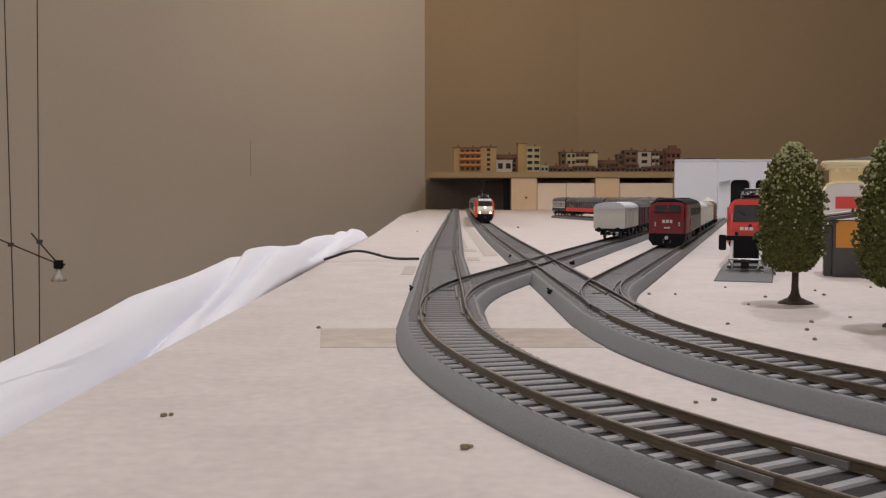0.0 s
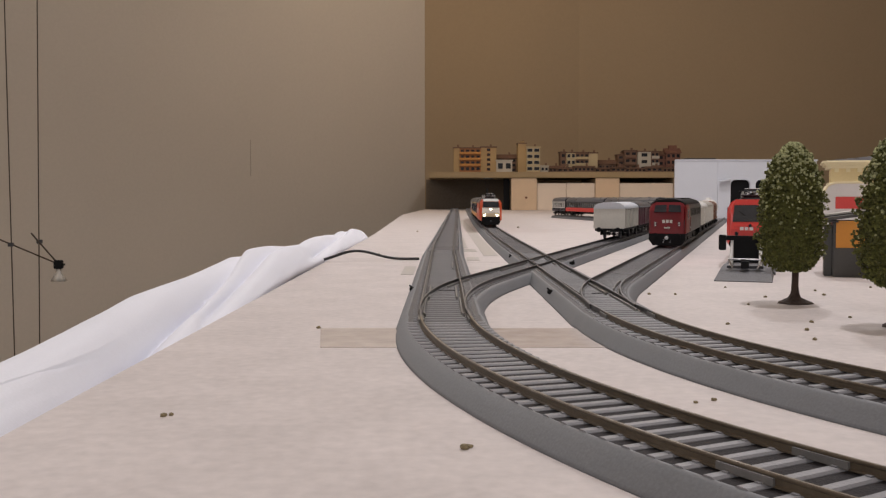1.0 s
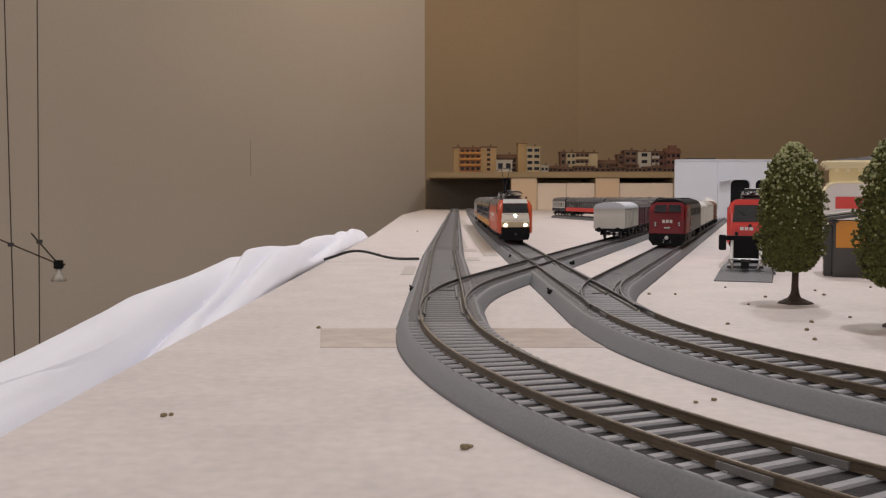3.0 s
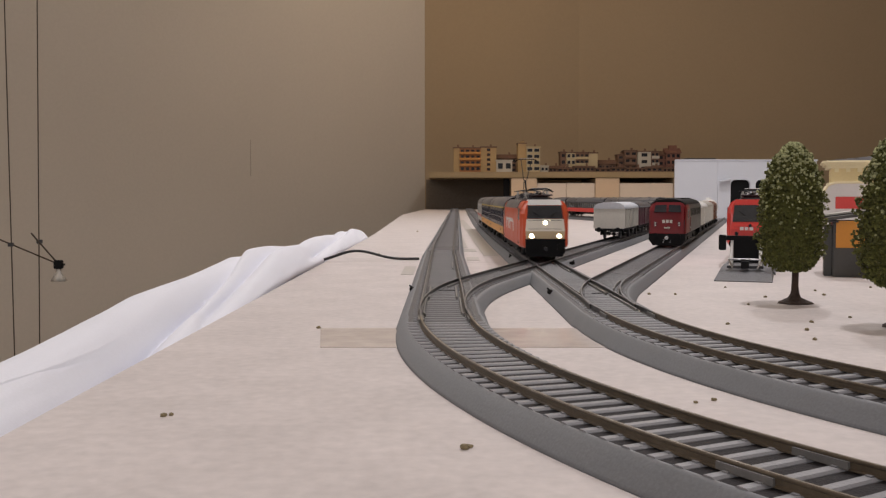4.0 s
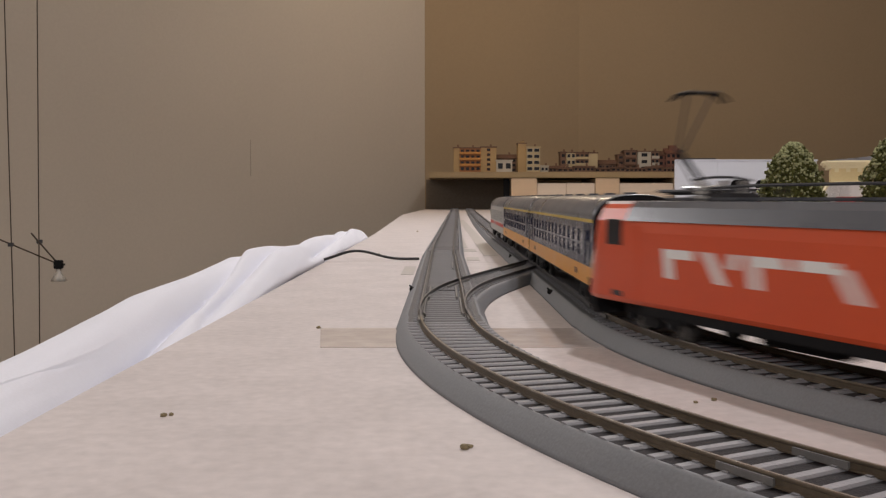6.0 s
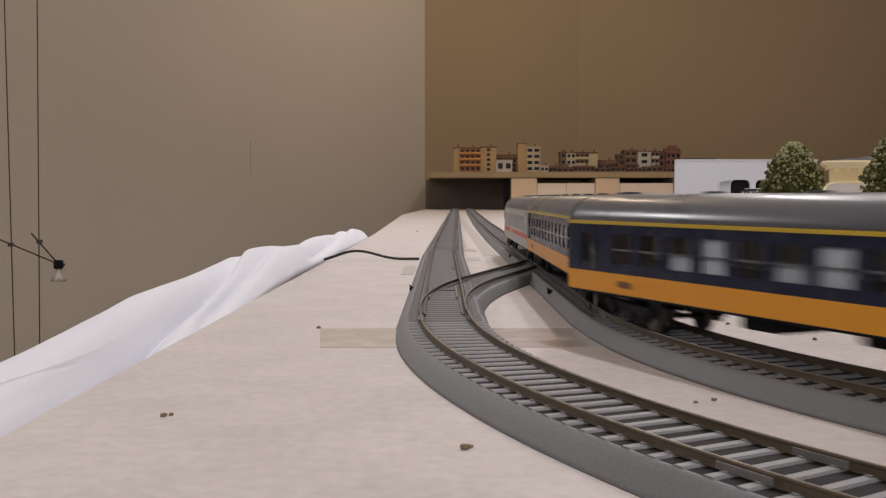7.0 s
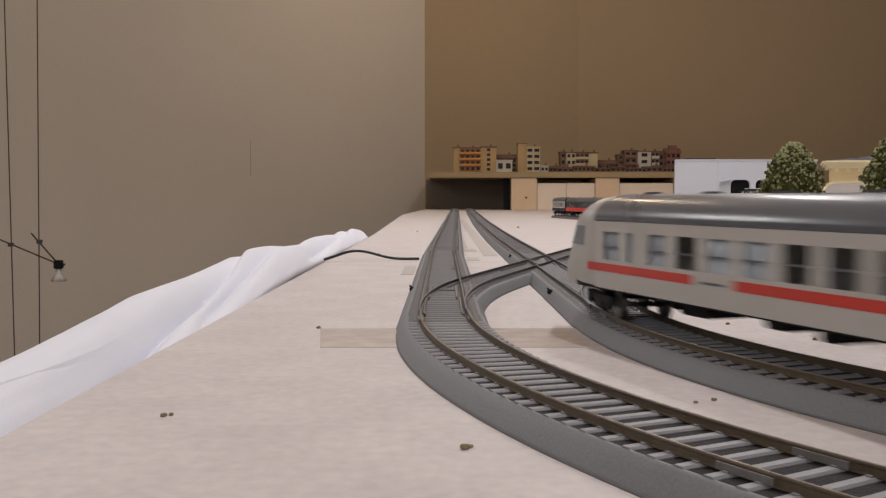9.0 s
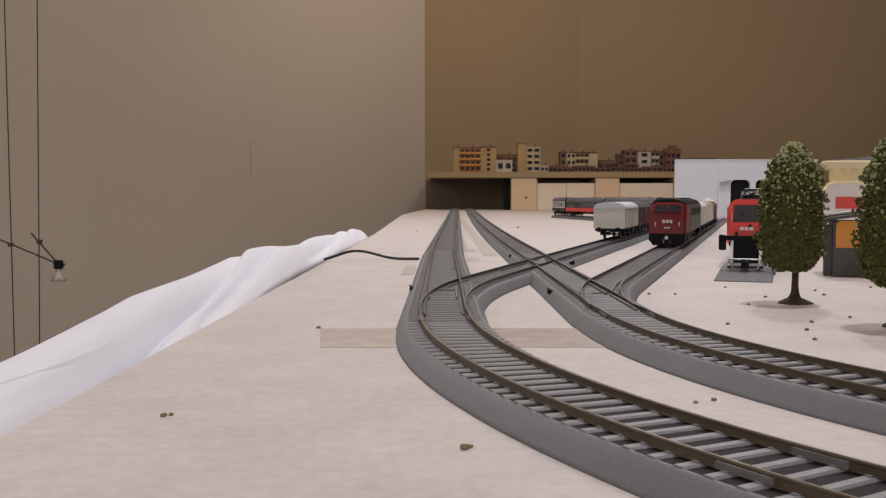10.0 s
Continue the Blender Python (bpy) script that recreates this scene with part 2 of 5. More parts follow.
tagged(part("ceiling", bm, M_CEIL), "plain pale ceiling of the room", "ceiling", kind="structure")

# ---- the layout board: two sheets butted at a seam ----
SEAM = 782


def board(name, outline, label):
    bm = B()
    prism(bm, outline, -16, 0, "z")
    return tagged(part(name, bm, M_BOARD), label, "baseboard", kind="structure")


board("ground_near", [(-97, -420), (1500, -420), (1500, SEAM - 0.4), (-97, SEAM - 0.4)], "pale pinkish fibreboard sheet carrying the model tracks")
board("ground_far", [(-97, SEAM + 0.4), (1500, SEAM + 0.4), (1500, 4765), (-84, 4765), (-128, 3000), (-100, 1400)], "pale fibreboard sheet running to the shelf")
bm = B()
box(bm, -60, 1440, -380, 4600, FLOOR_Z, -18)
tagged(part("baseboard_support", bm, M_CAVE), "plain closed stand under the layout board", "table base", kind="structure")

bm = B()
prism(bm, [(-43, 334), (58, 334), (60, 383), (-49, 383)], 0.05, 0.25, "z")
tagged(part("adhesive_tape", bm, M_TAPE), "shiny clear brown packing tape stuck across the board", "tape")

# ---- track ----
RAIL_TOP = 8.3
CX, CY, R1 = 434.4, 377.5, 433.8
CX2, CY2, R2 = 429.0, 386.0, 357.0
HALF_GAUGE = 9.3


def arc(cx, cy, r, a0, a1, step=6.0):
    n = max(2, int(abs(math.radians(a1 - a0)) * r / step))
    return [(cx + r * math.cos(math.radians(a0 + (a1 - a0) * k / n)), cy + r * math.sin(math.radians(a0 + (a1 - a0) * k / n))) for k in range(n + 1)]


def line(p, q, step=30.0):
    n = max(1, int(math.dist(p, q) / step))
    return [(p[0] + (q[0] - p[0]) * k / n, p[1] + (q[1] - p[1]) * k / n) for k in range(n + 1)]


def joined(*runs):
    out = []
    for r in runs:
        for p in r:
            if not out or math.dist(out[-1], p) > 0.5:
                out.append(p)
    return out


class Path:
    """A way along points, by distance from its first point."""

    def __init__(self, pts):
        self.p = [Vector(q) for q in pts]
        self.s = [0.0]
        for a, b in zip(self.p[:-1], self.p[1:]):
            self.s.append(self.s[-1] + (b - a).length)
        self.length = self.s[-1]

    def at(self, s):
        import_s = max(0.0, min(self.length - 1e-3, s))
        lo, hi = 0, len(self.s) - 1
        while hi - lo > 1:
            mid = (lo + hi) // 2
            if self.s[mid] <= import_s:
                lo = mid
            else:
                hi = mid
        d = (self.p[hi] - self.p[lo]).normalized()
        return self.p[lo] + d * (s - self.s[lo]), d


def sweep(path, outline, s0, s1, step):
    """Rings of a cross-section (side, height) carried along a path; side is to the right of the way."""
    n = max(1, int((s1 - s0) / step))
    rings = []
    for k in range(n + 1):
        s = s0 + (s1 - s0) * k / n
        p, _ = path.at(s)
        a, _ = path.at(max(0, s - 3))
        b, _ = path.at(min(path.length, s + 3))
        d = (b - a).normalized()
        nrm = Vector((d.y, -d.x))
        rings.append([(p.x + nrm.x * u, p.y + nrm.y * u, w) for u, w in outline])
    return rings


def rail_outline(c, top=RAIL_TOP):
    z = top - 2.1
    return [(c - 0.8, z), (c + 0.8, z), (c + 0.8, z + 0.25), (c + 0.25, z + 0.45), (c + 0.25, z + 1.4), (c + 0.45, z + 1.6), (c + 0.45, z + 1.95),
            (c + 0.34, z + 2.1), (c - 0.34, z + 2.1), (c - 0.45, z + 1.95), (c - 0.45, z + 1.6), (c - 0.25, z + 1.4), (c - 0.25, z + 0.45), (c - 0.8, z + 0.25)]


def sleeper_mesh(half, material):
    bm = B()
    prism(bm, [(-1.65, 5.0), (1.65, 5.0), (1.45, 5.95), (0.95, 6.35), (-0.95, 6.35), (-1.45, 5.95)], -half, half, "x")
    for c in (-HALF_GAUGE, HALF_GAUGE):
        for s in (-1, 1):
            box(bm, c + s * 1.3 - 0.35, c + s * 1.3 + 0.35, -0.6, 0.6, 6.3, 6.6)
    bmesh.ops.scale(bm, vec=(MM, MM, MM), verts=bm.verts)
    bmesh.ops.recalc_face_normals(bm, faces=bm.faces)
    me = bpy.data.meshes.new("sleeper")
    bm.to_mesh(me)
    bm.free()
    me.materials.append(material)
    return me


SLEEPER = sleeper_mesh(14.6, M_SLEEPER)
SLEEPER_SHORT = sleeper_mesh(12.2, M_SLEEPER_DARK)


def track(name, path, s0, s1, label, near=True, drop=0.0, step=8.0, group="model track sections", deck=False, pitch=6.9, rails=True, half=18.9):
    """One length of track: ballast bed, two rails and its sleepers."""
    t = thing(name, label, "model track", group)
    d = drop
    bm = B()
    h = half
    g = h - 5.1
    right = [(h, 0.05), (h - 0.45, 1.0), (h - 2.4, 4.3), (h - 3.3, 5.5 - d), (h - 3.9, 5.95 - d), (h - 4.5, 6.0 - d), (h - 4.9, 5.8 - d), (g, 5.2 - d)]
    loft(bm, sweep(path, right + [(-u, w) for u, w in right[::-1]], s0, s1, step), close=False)
    part("ballast_bed", bm, M_BALLAST, t, smooth=True)
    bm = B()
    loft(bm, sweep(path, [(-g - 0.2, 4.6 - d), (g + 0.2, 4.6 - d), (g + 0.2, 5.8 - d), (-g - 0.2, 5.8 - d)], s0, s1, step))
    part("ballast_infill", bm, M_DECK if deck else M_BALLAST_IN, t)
    if rails:
        for c in (-HALF_GAUGE, HALF_GAUGE):
            bm = B()
            loft(bm, sweep(path, rail_outline(c, RAIL_TOP - d * 0.2), s0, s1, step))
            part("rail", bm, M_RAIL if near and not deck else M_RAIL_GREY, t, "brown model rail" if near and not deck else "dark grey model rail")
            bm = B()
            zt = RAIL_TOP - d * 0.2
            loft(bm, sweep(path, [(c - 0.31, zt - 0.05), (c + 0.31, zt - 0.05), (c + 0.26, zt + 0.05), (c - 0.26, zt + 0.05)], s0, s1, step))
            part("rail_head", bm, M_RAIL_TOP if near and not deck else M_RAIL_TOP2, t, "worn shiny rail head")
    n = int((s1 - s0) / pitch)
    far = B()
    for k in range(n):
        s = s0 + (k + 0.5) * (s1 - s0) / n
        p, dr = path.at(s)
        ang = math.degrees(math.atan2(dr.y, dr.x)) - 90
        if near:
            ob = new("sleeper", SLEEPER_SHORT if deck else SLEEPER)
            ob.parent = t
            ob.matrix_basis = pose(p.x * MM, p.y * MM, -d * MM, 0, 0, ang + random.uniform(-0.4, 0.4))
        else:
            m = Matrix.Translation((p.x, p.y, -d)) @ pose(0, 0, 0, 0, 0, ang)
            vs = [far.verts.new(m @ Vector((x, y, z))) for x in (-half + 5.6, half - 5.6) for y in (-1.2, 1.2) for z in (5.0, 6.25)]
            for q in ((0, 1, 3, 2), (4, 6, 7, 5), (0, 4, 5, 1), (2, 3, 7, 6), (1, 5, 7, 3)):
                far.faces.new([vs[i] for i in q])
    if near:
        far.free()
    else:
        tagged(part("sleeper_bed", far, M_SLEEPER_FAR, t), kind="stuff")
    return t


# ways, from far to near
FAR1 = [(54.0, 4400.0), (0.0, 850.0)]
P1 = Path(joined(line(FAR1[0], FAR1[1]), line((0, 850), (0, CY)), arc(CX, CY, R1, 180, 270), line((CX, CY - R1), (1400, CY - R1))))
P2 = Path(joined([(120 - 0.0, 4400), (93.5, 2880), (77.2, 1870), (74.4, 1600), (72.4, 1400), (70.9, 1150), (70.5, 950)], line((71.0, 940), (71.4, CY2)), arc(CX2, CY2, R2, 180, 270), line((CX2, CY2 - R2), (1460, CY2 - R2))))
P1.zero = next(s for s, q in zip(P1.s, P1.p) if abs(q.y - CY) < 0.6)
P2.zero = next(s for s, q in zip(P2.s, P2.p) if abs(q.y - CY2) < 0.6)


def branch(x0, y_hit, ang, end):
    """A way that leaves the line x = x0 by a curve and runs straight on at ang degrees to the right."""
    a = math.radians(ang)
    tl = 74.0
    r = tl / math.tan(a / 2)
    curve = [(x0 + r * (1 - math.cos(a * k / 12)), y_hit - tl + r * math.sin(a * k / 12)) for k in range(13)]
    e = (x0 + math.sin(a) * end, y_hit + math.cos(a) * end)
    return Path(joined(curve, line(curve[-1], e)))


B1 = branch(0.0, 474.0, 18.0, 2300)
B2 = branch(70.5, 464.0, 18.0, 2300)
a3 = math.radians(19.5)
P3 = Path(line((188, 600), (188 + math.sin(a3) * 1500, 600 + math.cos(a3) * 1500)))

track("track_section", P1, P1.zero + 20, P1.zero + 227, "grey ballasted curved model track with brown rails", step=5)
track("track_section", P1, P1.zero + 227.02, P1.zero + 560, "grey ballasted curved model track with brown rails", step=5)
track("track_section", P2, P2.zero + 15, P2.zero + 470, "grey ballasted curved model track with brown rails", step=5)
track("turnout", P1, P1.zero - 180, P1.zero + 20, "grey model turnout with brown rails and point blades", deck=True, step=6)
track("turnout", P2, P2.zero - 170, P2.zero + 15, "grey model turnout with brown rails and point blades", deck=True, step=6)
track("track_section", P1, P1.zero - 470, P1.zero - 180, "straight grey model track beside the board's edge", deck=True)
track("slip_crossing", P2, P2.zero - 420, P2.zero - 170, "grey model slip crossing with crossing rails", deck=True)
track("track_section", P1, 60, P1.zero - 470, "long straight grey model track running under the shelf", near=False, step=40)
track("track_section", P2, 60, P2.zero - 420, "long straight grey model track running under the shelf", near=False, step=40)
track("turnout_branch", B1, 8, 330, "grey diverging model track leading over the crossing", drop=0.3, deck=True, half=17.4)
track("track_section", B1, 330, 1300, "straight grey siding track with parked wagons", near=False, drop=0.1, step=40, half=17.4)
track("turnout_branch", B2, 8, 200, "grey diverging model track leaving the turnout", drop=0.3, deck=True, half=17.4)
track("track_section", B2, 200, 1900, "straight grey siding track with a parked diesel train", near=False, drop=0.1, step=40, half=17.4)
track("track_section", P3, 62, 1400, "straight grey stub siding behind the buffer stop", near=False, step=40)


# ---- rolling stock ----
def section(hw, z0, zs, zr, crown=6):
    """A coach's cross-section: sill z0, straight side to zs, rounded roof to zr."""
    pts = [(hw - 0.6, z0), (hw, z0 + 1.2), (hw, zs)]
    for k in range(1, crown + 1):
        a = math.pi / 2 * k / (crown + 1)
        pts.append((hw * math.cos(a) ** 0.75, zs + (zr - zs) * math.sin(a) ** 1.0))
    left = [(-u, w) for u, w in pts]
    return pts + [(0, zr)] + left[::-1]


def bogie(parent, y, base=28.0, wheel=5.3, name="bogie", frame_mat=None):
    """A two-axle bogie on its pivot: frame, wheels and axle boxes."""
    fm = frame_mat or M_BLACK
    bm = B()
    for sx in (-1, 1):
        box(bm, sx * 12.2 - 1.0, sx * 12.2 + 1.0, -base / 2 - 6, base / 2 + 6, 5.2, 8.2, 0.3)
        box(bm, sx * 12.4 - 1.1, sx * 12.4 + 1.1, -6, 6, 2.6, 6.5, 0.3)
        for ay in (-base / 2, base / 2):
            box(bm, sx * 12.6 - 1.2, sx * 12.6 + 1.2, ay - 2.6, ay + 2.6, 3.4, 7.2, 0.3)
    box(bm, -12, 12, -4, 4, 6, 10.2)
    b = part(name, bm, fm, parent, "black bogie frame", at=pose(0, y * MM, 0))
    for ay in (-base / 2, base / 2):
        bm = B()
        rod(bm, (-9, ay, wheel), (9, ay, wheel), 1.0, 8)
        for sx in (-1, 1):
            disc(bm, (sx * 8.2, ay, wheel), (1, 0, 0), wheel, 2.2, 18)
            disc(bm, (sx * 7.2, ay, wheel), (1, 0, 0), wheel + 0.7, 0.6, 18)
        part("wheelset", bm, M_WHEEL, b, "dark steel wheelset")
    return b


def buffers(parent, yend, sign, z=12.0, dx=10.0):
    for sx in (-1, 1):
        bm = B()
        rod(bm, (sx * dx, yend, z), (sx * dx, yend + sign * 4.6, z), 1.4, 10)
        disc(bm, (sx * dx, yend + sign * 5.0, z), (0, 1, 0), 2.6, 0.9, 16)
        part("buffer", bm, M_BLACK, parent, "black buffer")


def coach(name, length, label, side, roof, band=None, line_mat=None, stripe=None, cab=False, win_z=(21.5, 31.8), z_sill=11.0, z_roof=36.6, group="passenger coaches"):
    """A hollow passenger coach; length over the body in mm, front at +y."""
    L = length / 2
    hw, th = 16.6, 0.9
    c = thing(name, label, "model coach", group)
    ya = -L + (36 if cab else 0)
    prof = section(hw, z_sill, 35.0, 45.2)
    # roof shell
    rp = [(hw + 0.12, 35.6)] + [p for p in section(hw + 0.25, 8.6, 35.2, 45.5) if p[1] > 36.0] + [(-hw - 0.12, 35.6)]
    y0 = -L + (33 if cab else 0.2)
    bm = B()
    loft(bm, [[(u * 0.96, y0, w - 0.6) for u, w in rp], [(u, y0 + 3, w) for u, w in rp], [(u, L - 3.5, w) for u, w in rp], [(u * 0.96, L - 0.2, w - 0.9) for u, w in rp]])
    rf = part("roof", bm, roof, c, "smooth grey roof", smooth=True)
    for k in range(6):
        yv = y0 + 16 + k * (L - y0 - 32) / 5.0
        bm = B()
        box(bm, -2.2, 2.2, yv - 3, yv + 3, 45.0, 46.2, 0.4)
        part("roof_vent", bm, roof, rf)
    bm = B()
    box(bm, -hw + 0.4, hw - 0.4, -L + (20 if cab else 0.4), L - 0.4, z_sill - 0.6, z_sill + 1.4)
    part("floor_pan", bm, M_BLACK, c)
    # windows: middle and half width of each, from the rear end to the front
    if cab:
        wins = [(-L + 48, 6.2), (-L + 61.5, 2.5)] + [(-L + 79.5 + 17.5 * k, 6.0) for k in range(9)]
    else:
        n = int((length - 54) / 15.5) + 1
        first = -(n - 1) * 15.5 / 2
        wins = [(-L + 13, 3.0)] + [(first + 15.5 * k, 5.5) for k in range(n)] + [(L - 13, 3.0)]
    rng = random.Random(int(length) + len(label))
    for sx in (-1, 1):
        xi, xo = sx * (hw - th), sx * hw
        xa, xb = min(xi, xo), max(xi, xo)
        bm = B()
        box(bm, xa, xb, ya, L, z_sill, win_z[0])
        box(bm, xa, xb, ya, L, win_z[1], 36.2)
        edge = ya
        for yc, half in wins:
            box(bm, xa, xb, edge, yc - half, win_z[0], win_z[1])
            edge = yc + half
        box(bm, xa, xb, edge, L, win_z[0], win_z[1])
        wl = part("side_wall", bm, side, c)
        zb = win_z[0] + 0.47 * (win_z[1] - win_z[0])
        for yc, half in wins:
            m = B()
            box(m, sx * (hw - 0.6) - 0.12, sx * (hw - 0.6) + 0.12, yc - half, yc + half, win_z[0], win_z[1])
            pn = part("pane", m, M_WINDOW, wl, "clear window pane")
            pn.visible_shadow = False
            if half > 4:
                m = B()
                box(m, sx * (hw - 0.3) - 0.25, sx * (hw - 0.3) + 0.25, yc - half, yc + half, zb - 0.35, zb + 0.35)
                part("window_bar", m, M_GREYROOF, wl)
            # added pale sheet: its colour stands for brightness seen through the window
            if rng.random() < 0.72:
                low = rng.choice((0.0, 0.0, 0.0, 0.0, 1.0))
                m = B()
                xc = sx * (hw - 1.7)
                box(m, xc - 0.15, xc + 0.15, yc - half - 0.6, yc + half + 0.6, win_z[0] - 0.4, win_z[1] + 0.4 if low < 0.5 else zb)
                part("curtain", m, M_PALE_BACKING, wl, "pale sheet standing in for the bright view through the pane")

        def strip(nm, mt, z0, z1, out=0.18, y0=ya + 0.3, y1=L - 0.3, lab=""):
            m = B()
            box(m, min(sx * (hw - 0.05), sx * (hw + out)), max(sx * (hw - 0.05), sx * (hw + out)), y0, y1, z0, z1)
            part(nm, m, mt, c, lab)
        if band:
            strip("lower_band", band, z_sill + 0.3, 20.6 if band is M_SIGNALRED else 18.2, lab="amber yellow lower band" if band is M_ORANGE else "coloured lower band")
        if line_mat:
            strip("roof_line", line_mat, 34.9, 36.1, out=0.3, lab="thin yellow line under the roof")
        if stripe:
            gap = ya + 0.30 * (L - ya)
            strip("stripe", stripe, 17.2, 20.2, y0=ya - 6, y1=gap, lab="red stripe")
            strip("stripe", stripe, 17.2, 20.2, y0=gap + 22, lab="red stripe")
            strip("running_number_bar", M_GREYROOF, 17.8, 18.6, y0=gap + 5, y1=gap + 17, lab="small grey plain bar")
        if band:
            for yn in (-L + 36, L - 42):
                m = B()
                box(m, min(sx * hw, sx * (hw + 0.3)), max(sx * hw, sx * (hw + 0.3)), yn - 4, yn + 4, z_sill + 2.6, z_sill + 4.8)
                part("running_number_bar", m, M_BROWN, c, "small dark plain bar")
        for yd in ((L - 13,) if cab else (L - 13, ya + 13)):
            m = B()
            for e in (-5.2, 5.2):
                box(m, min(sx * hw, sx * (hw + 0.3)), max(sx * hw, sx * (hw + 0.3)), yd + e - 0.2, yd + e + 0.2, 18.8, 34.2)
            box(m, min(sx * hw, sx * (hw + 0.3)), max(sx * hw, sx * (hw + 0.3)), yd - 5.2, yd + 5.2, 34.2, 34.6)
            dd = part("door_frame", m, side, c)
            m = B()
            rod(m, (sx * (hw + 0.5), yd + 4.2, 19), (sx * (hw + 0.5), yd + 4.2, 28), 0.2, 6)
            part("handrail", m, M_STEEL, dd)
    if cab:
        rings = []
        for y, k in ((-L, 0.60), (-L + 1.2, 0.70), (-L + 4, 0.81), (-L + 9, 0.90), (-L + 17, 0.965), (-L + 26, 0.99), (-L + 36.2, 1.0)):
            ring = []
            for u, w in prof:
                f = max(0.0, (w - 19) / 26)
                ring.append((u * k, y + f ** 1.5 * 24 * (1 - (y + L) / 36.2), w - max(0, w - 33) * 0.25 * (1 - k)))
            rings.append(ring)
        bm = B()
        loft(bm, rings)
        nz = part("nose", bm, side, c, "rounded sloping nose", smooth=True)
        bm = B()
        prism(bm, [(-9.6, 0), (9.6, 0), (8.4, 12.5), (-8.4, 12.5)], -0.6, 0.6, "y")
        part("windscreen", bm, M_GLASS, nz, "dark sloping windscreen", at=pose(0, (-L + 4.6) * MM, 25 * MM, -46))
        for sx in (-1, 1):
            bm = B()
            prism(bm, [(-L + 16.5, 26.5), (-L + 25.5, 26.0), (-L + 27, 33.5), (-L + 20.5, 33.5)], sx * 16.0 - 0.6, sx * 16.0 + 0.6, "x")
            part("cab_window", bm, M_REFLECTGLASS, nz, "cab side window with a pale reflection painted in")
            bm = B()
            disc(bm, (sx * 8.5, -L - 0.1, 17), (0, 1, 0), 1.5, 0.8, 14)
            part("tail_lamp", bm, M_GLASS, nz)
    for ye, sg in ((L, 1), (-L, -1)):
        if cab and sg < 0:
            continue
        bm = B()
        box(bm, -5.5, 5.5, min(ye, ye + sg * 2.6), max(ye, ye + sg * 2.6), 12, 36, 0.8)
        part("gangway", bm, M_BLACK, c, "black rubber gangway")
        bm = B()
        prism(bm, [(u * 0.98, w) for u, w in prof], min(ye - sg * 1.0, ye + sg * 0.1), max(ye - sg * 1.0, ye + sg * 0.1), "y")
        part("end_wall", bm, M_BLACK, c, "black coach end wall")
    for y0, y1, z0 in ((-40, -24, 6.2), (4, 14, 7.2), (26, 34, 6.6)):
        bm = B()
        box(bm, -11.5, 11.5, y0, y1, z0, z_sill - 0.4, 0.6)
        part("underfloor_box", bm, M_BLACK, c)
    a = L * 0.72
    b1 = bogie(c, a)
    b2 = bogie(c, -a)
    bm = B()
    box(bm, -1.6, 1.6, L, L + 2.4, 8.5, 11.5, 0.3)
    part("coupler", bm, M_BLACK, c)
    return c, a, (b1, b2)


def pantograph(parent, y, up, facing=1):
    """A roof current collector: base, arms and head; folded flat or raised."""
    z0 = 45.6
    top = 76.8 if up else 50.6
    p = part("pantograph", box(B(), -6.5, 6.5, y - 7, y + 7, z0 - 0.6, z0 + 0.4), M_BLACK, parent, "raised pantograph" if up else "folded pantograph")
    for sx in (-1, 1):
        for yy in (-6, 6):
            bm = B()
            for k in range(3):
                disc(bm, (sx * 6.5, y + yy, z0 - 2.0 + k * 0.9), (0, 0, 1), 1.1, 0.5, 10)
            part("insulator", bm, M_DARKGREY, p)
    mid = (top + z0) / 2 - (2 if up else 0.5)
    knee = y + facing * (10 if up else 11)
    bm = B()
    rod(bm, (0, y - facing * 6, z0 + 0.4), (0, knee, mid), 0.75)
    rod(bm, (2.6, y - facing * 4, z0 + 0.4), (1.2, knee, mid - 1), 0.35)
    part("lower_arm", bm, M_BLACK, p)
    for sx in (-1, 1):
        bm = B()
        rod(bm, (sx * 1.2, knee, mid), (sx * 4.6, y, top), 0.36)
        part("upper_arm", bm, M_DARKGREY, p)
    bm = B()
    for yy in (-1.8, 1.8):
        tube(bm, [(-10.0, y + yy, top - 2.2), (-8.0, y + yy, top - 0.5), (-5.4, y + yy, top + 0.4), (5.4, y + yy, top + 0.4), (8.0, y + yy, top - 0.5), (10.0, y + yy, top - 2.2)], 0.42, 6)
    rod(bm, (-5, y - 1.8, top), (-5, y + 1.8, top), 0.4)
    rod(bm, (5, y - 1.8, top), (5, y + 1.8, top), 0.4)
    part("collector_head", bm, M_BLACK, p)
    bm = B()
    box(bm, -5.8, 5.8, y - 2.4, y + 2.4, top + 0.5, top + 0.95)
    part("contact_strip", bm, M_STEEL, p, "bright contact strip")
    bm = B()
    for yy in (-9, 9):
        rod(bm, (-8.5, y + yy, z0 + 0.6), (8.5, y + yy, z0 + 0.6), 0.6, 6)
    for sx in (-1, 1):
        rod(bm, (sx * 8.2, y - 10, z0 + 0.6), (sx * 8.2, y + 10, z0 + 0.6), 0.5, 6)
    part("base_frame", bm, M_DARKGREY, p)
    for sx in (-1, 1):
        bm = B()
        rod(bm, (sx * 3.4, y - facing * 8, z0 + 1.6), (sx * 3.4, y + facing * 2, z0 + 1.6), 0.8, 8)
        part("spring", bm, M_STEEL, p, "bright spring")


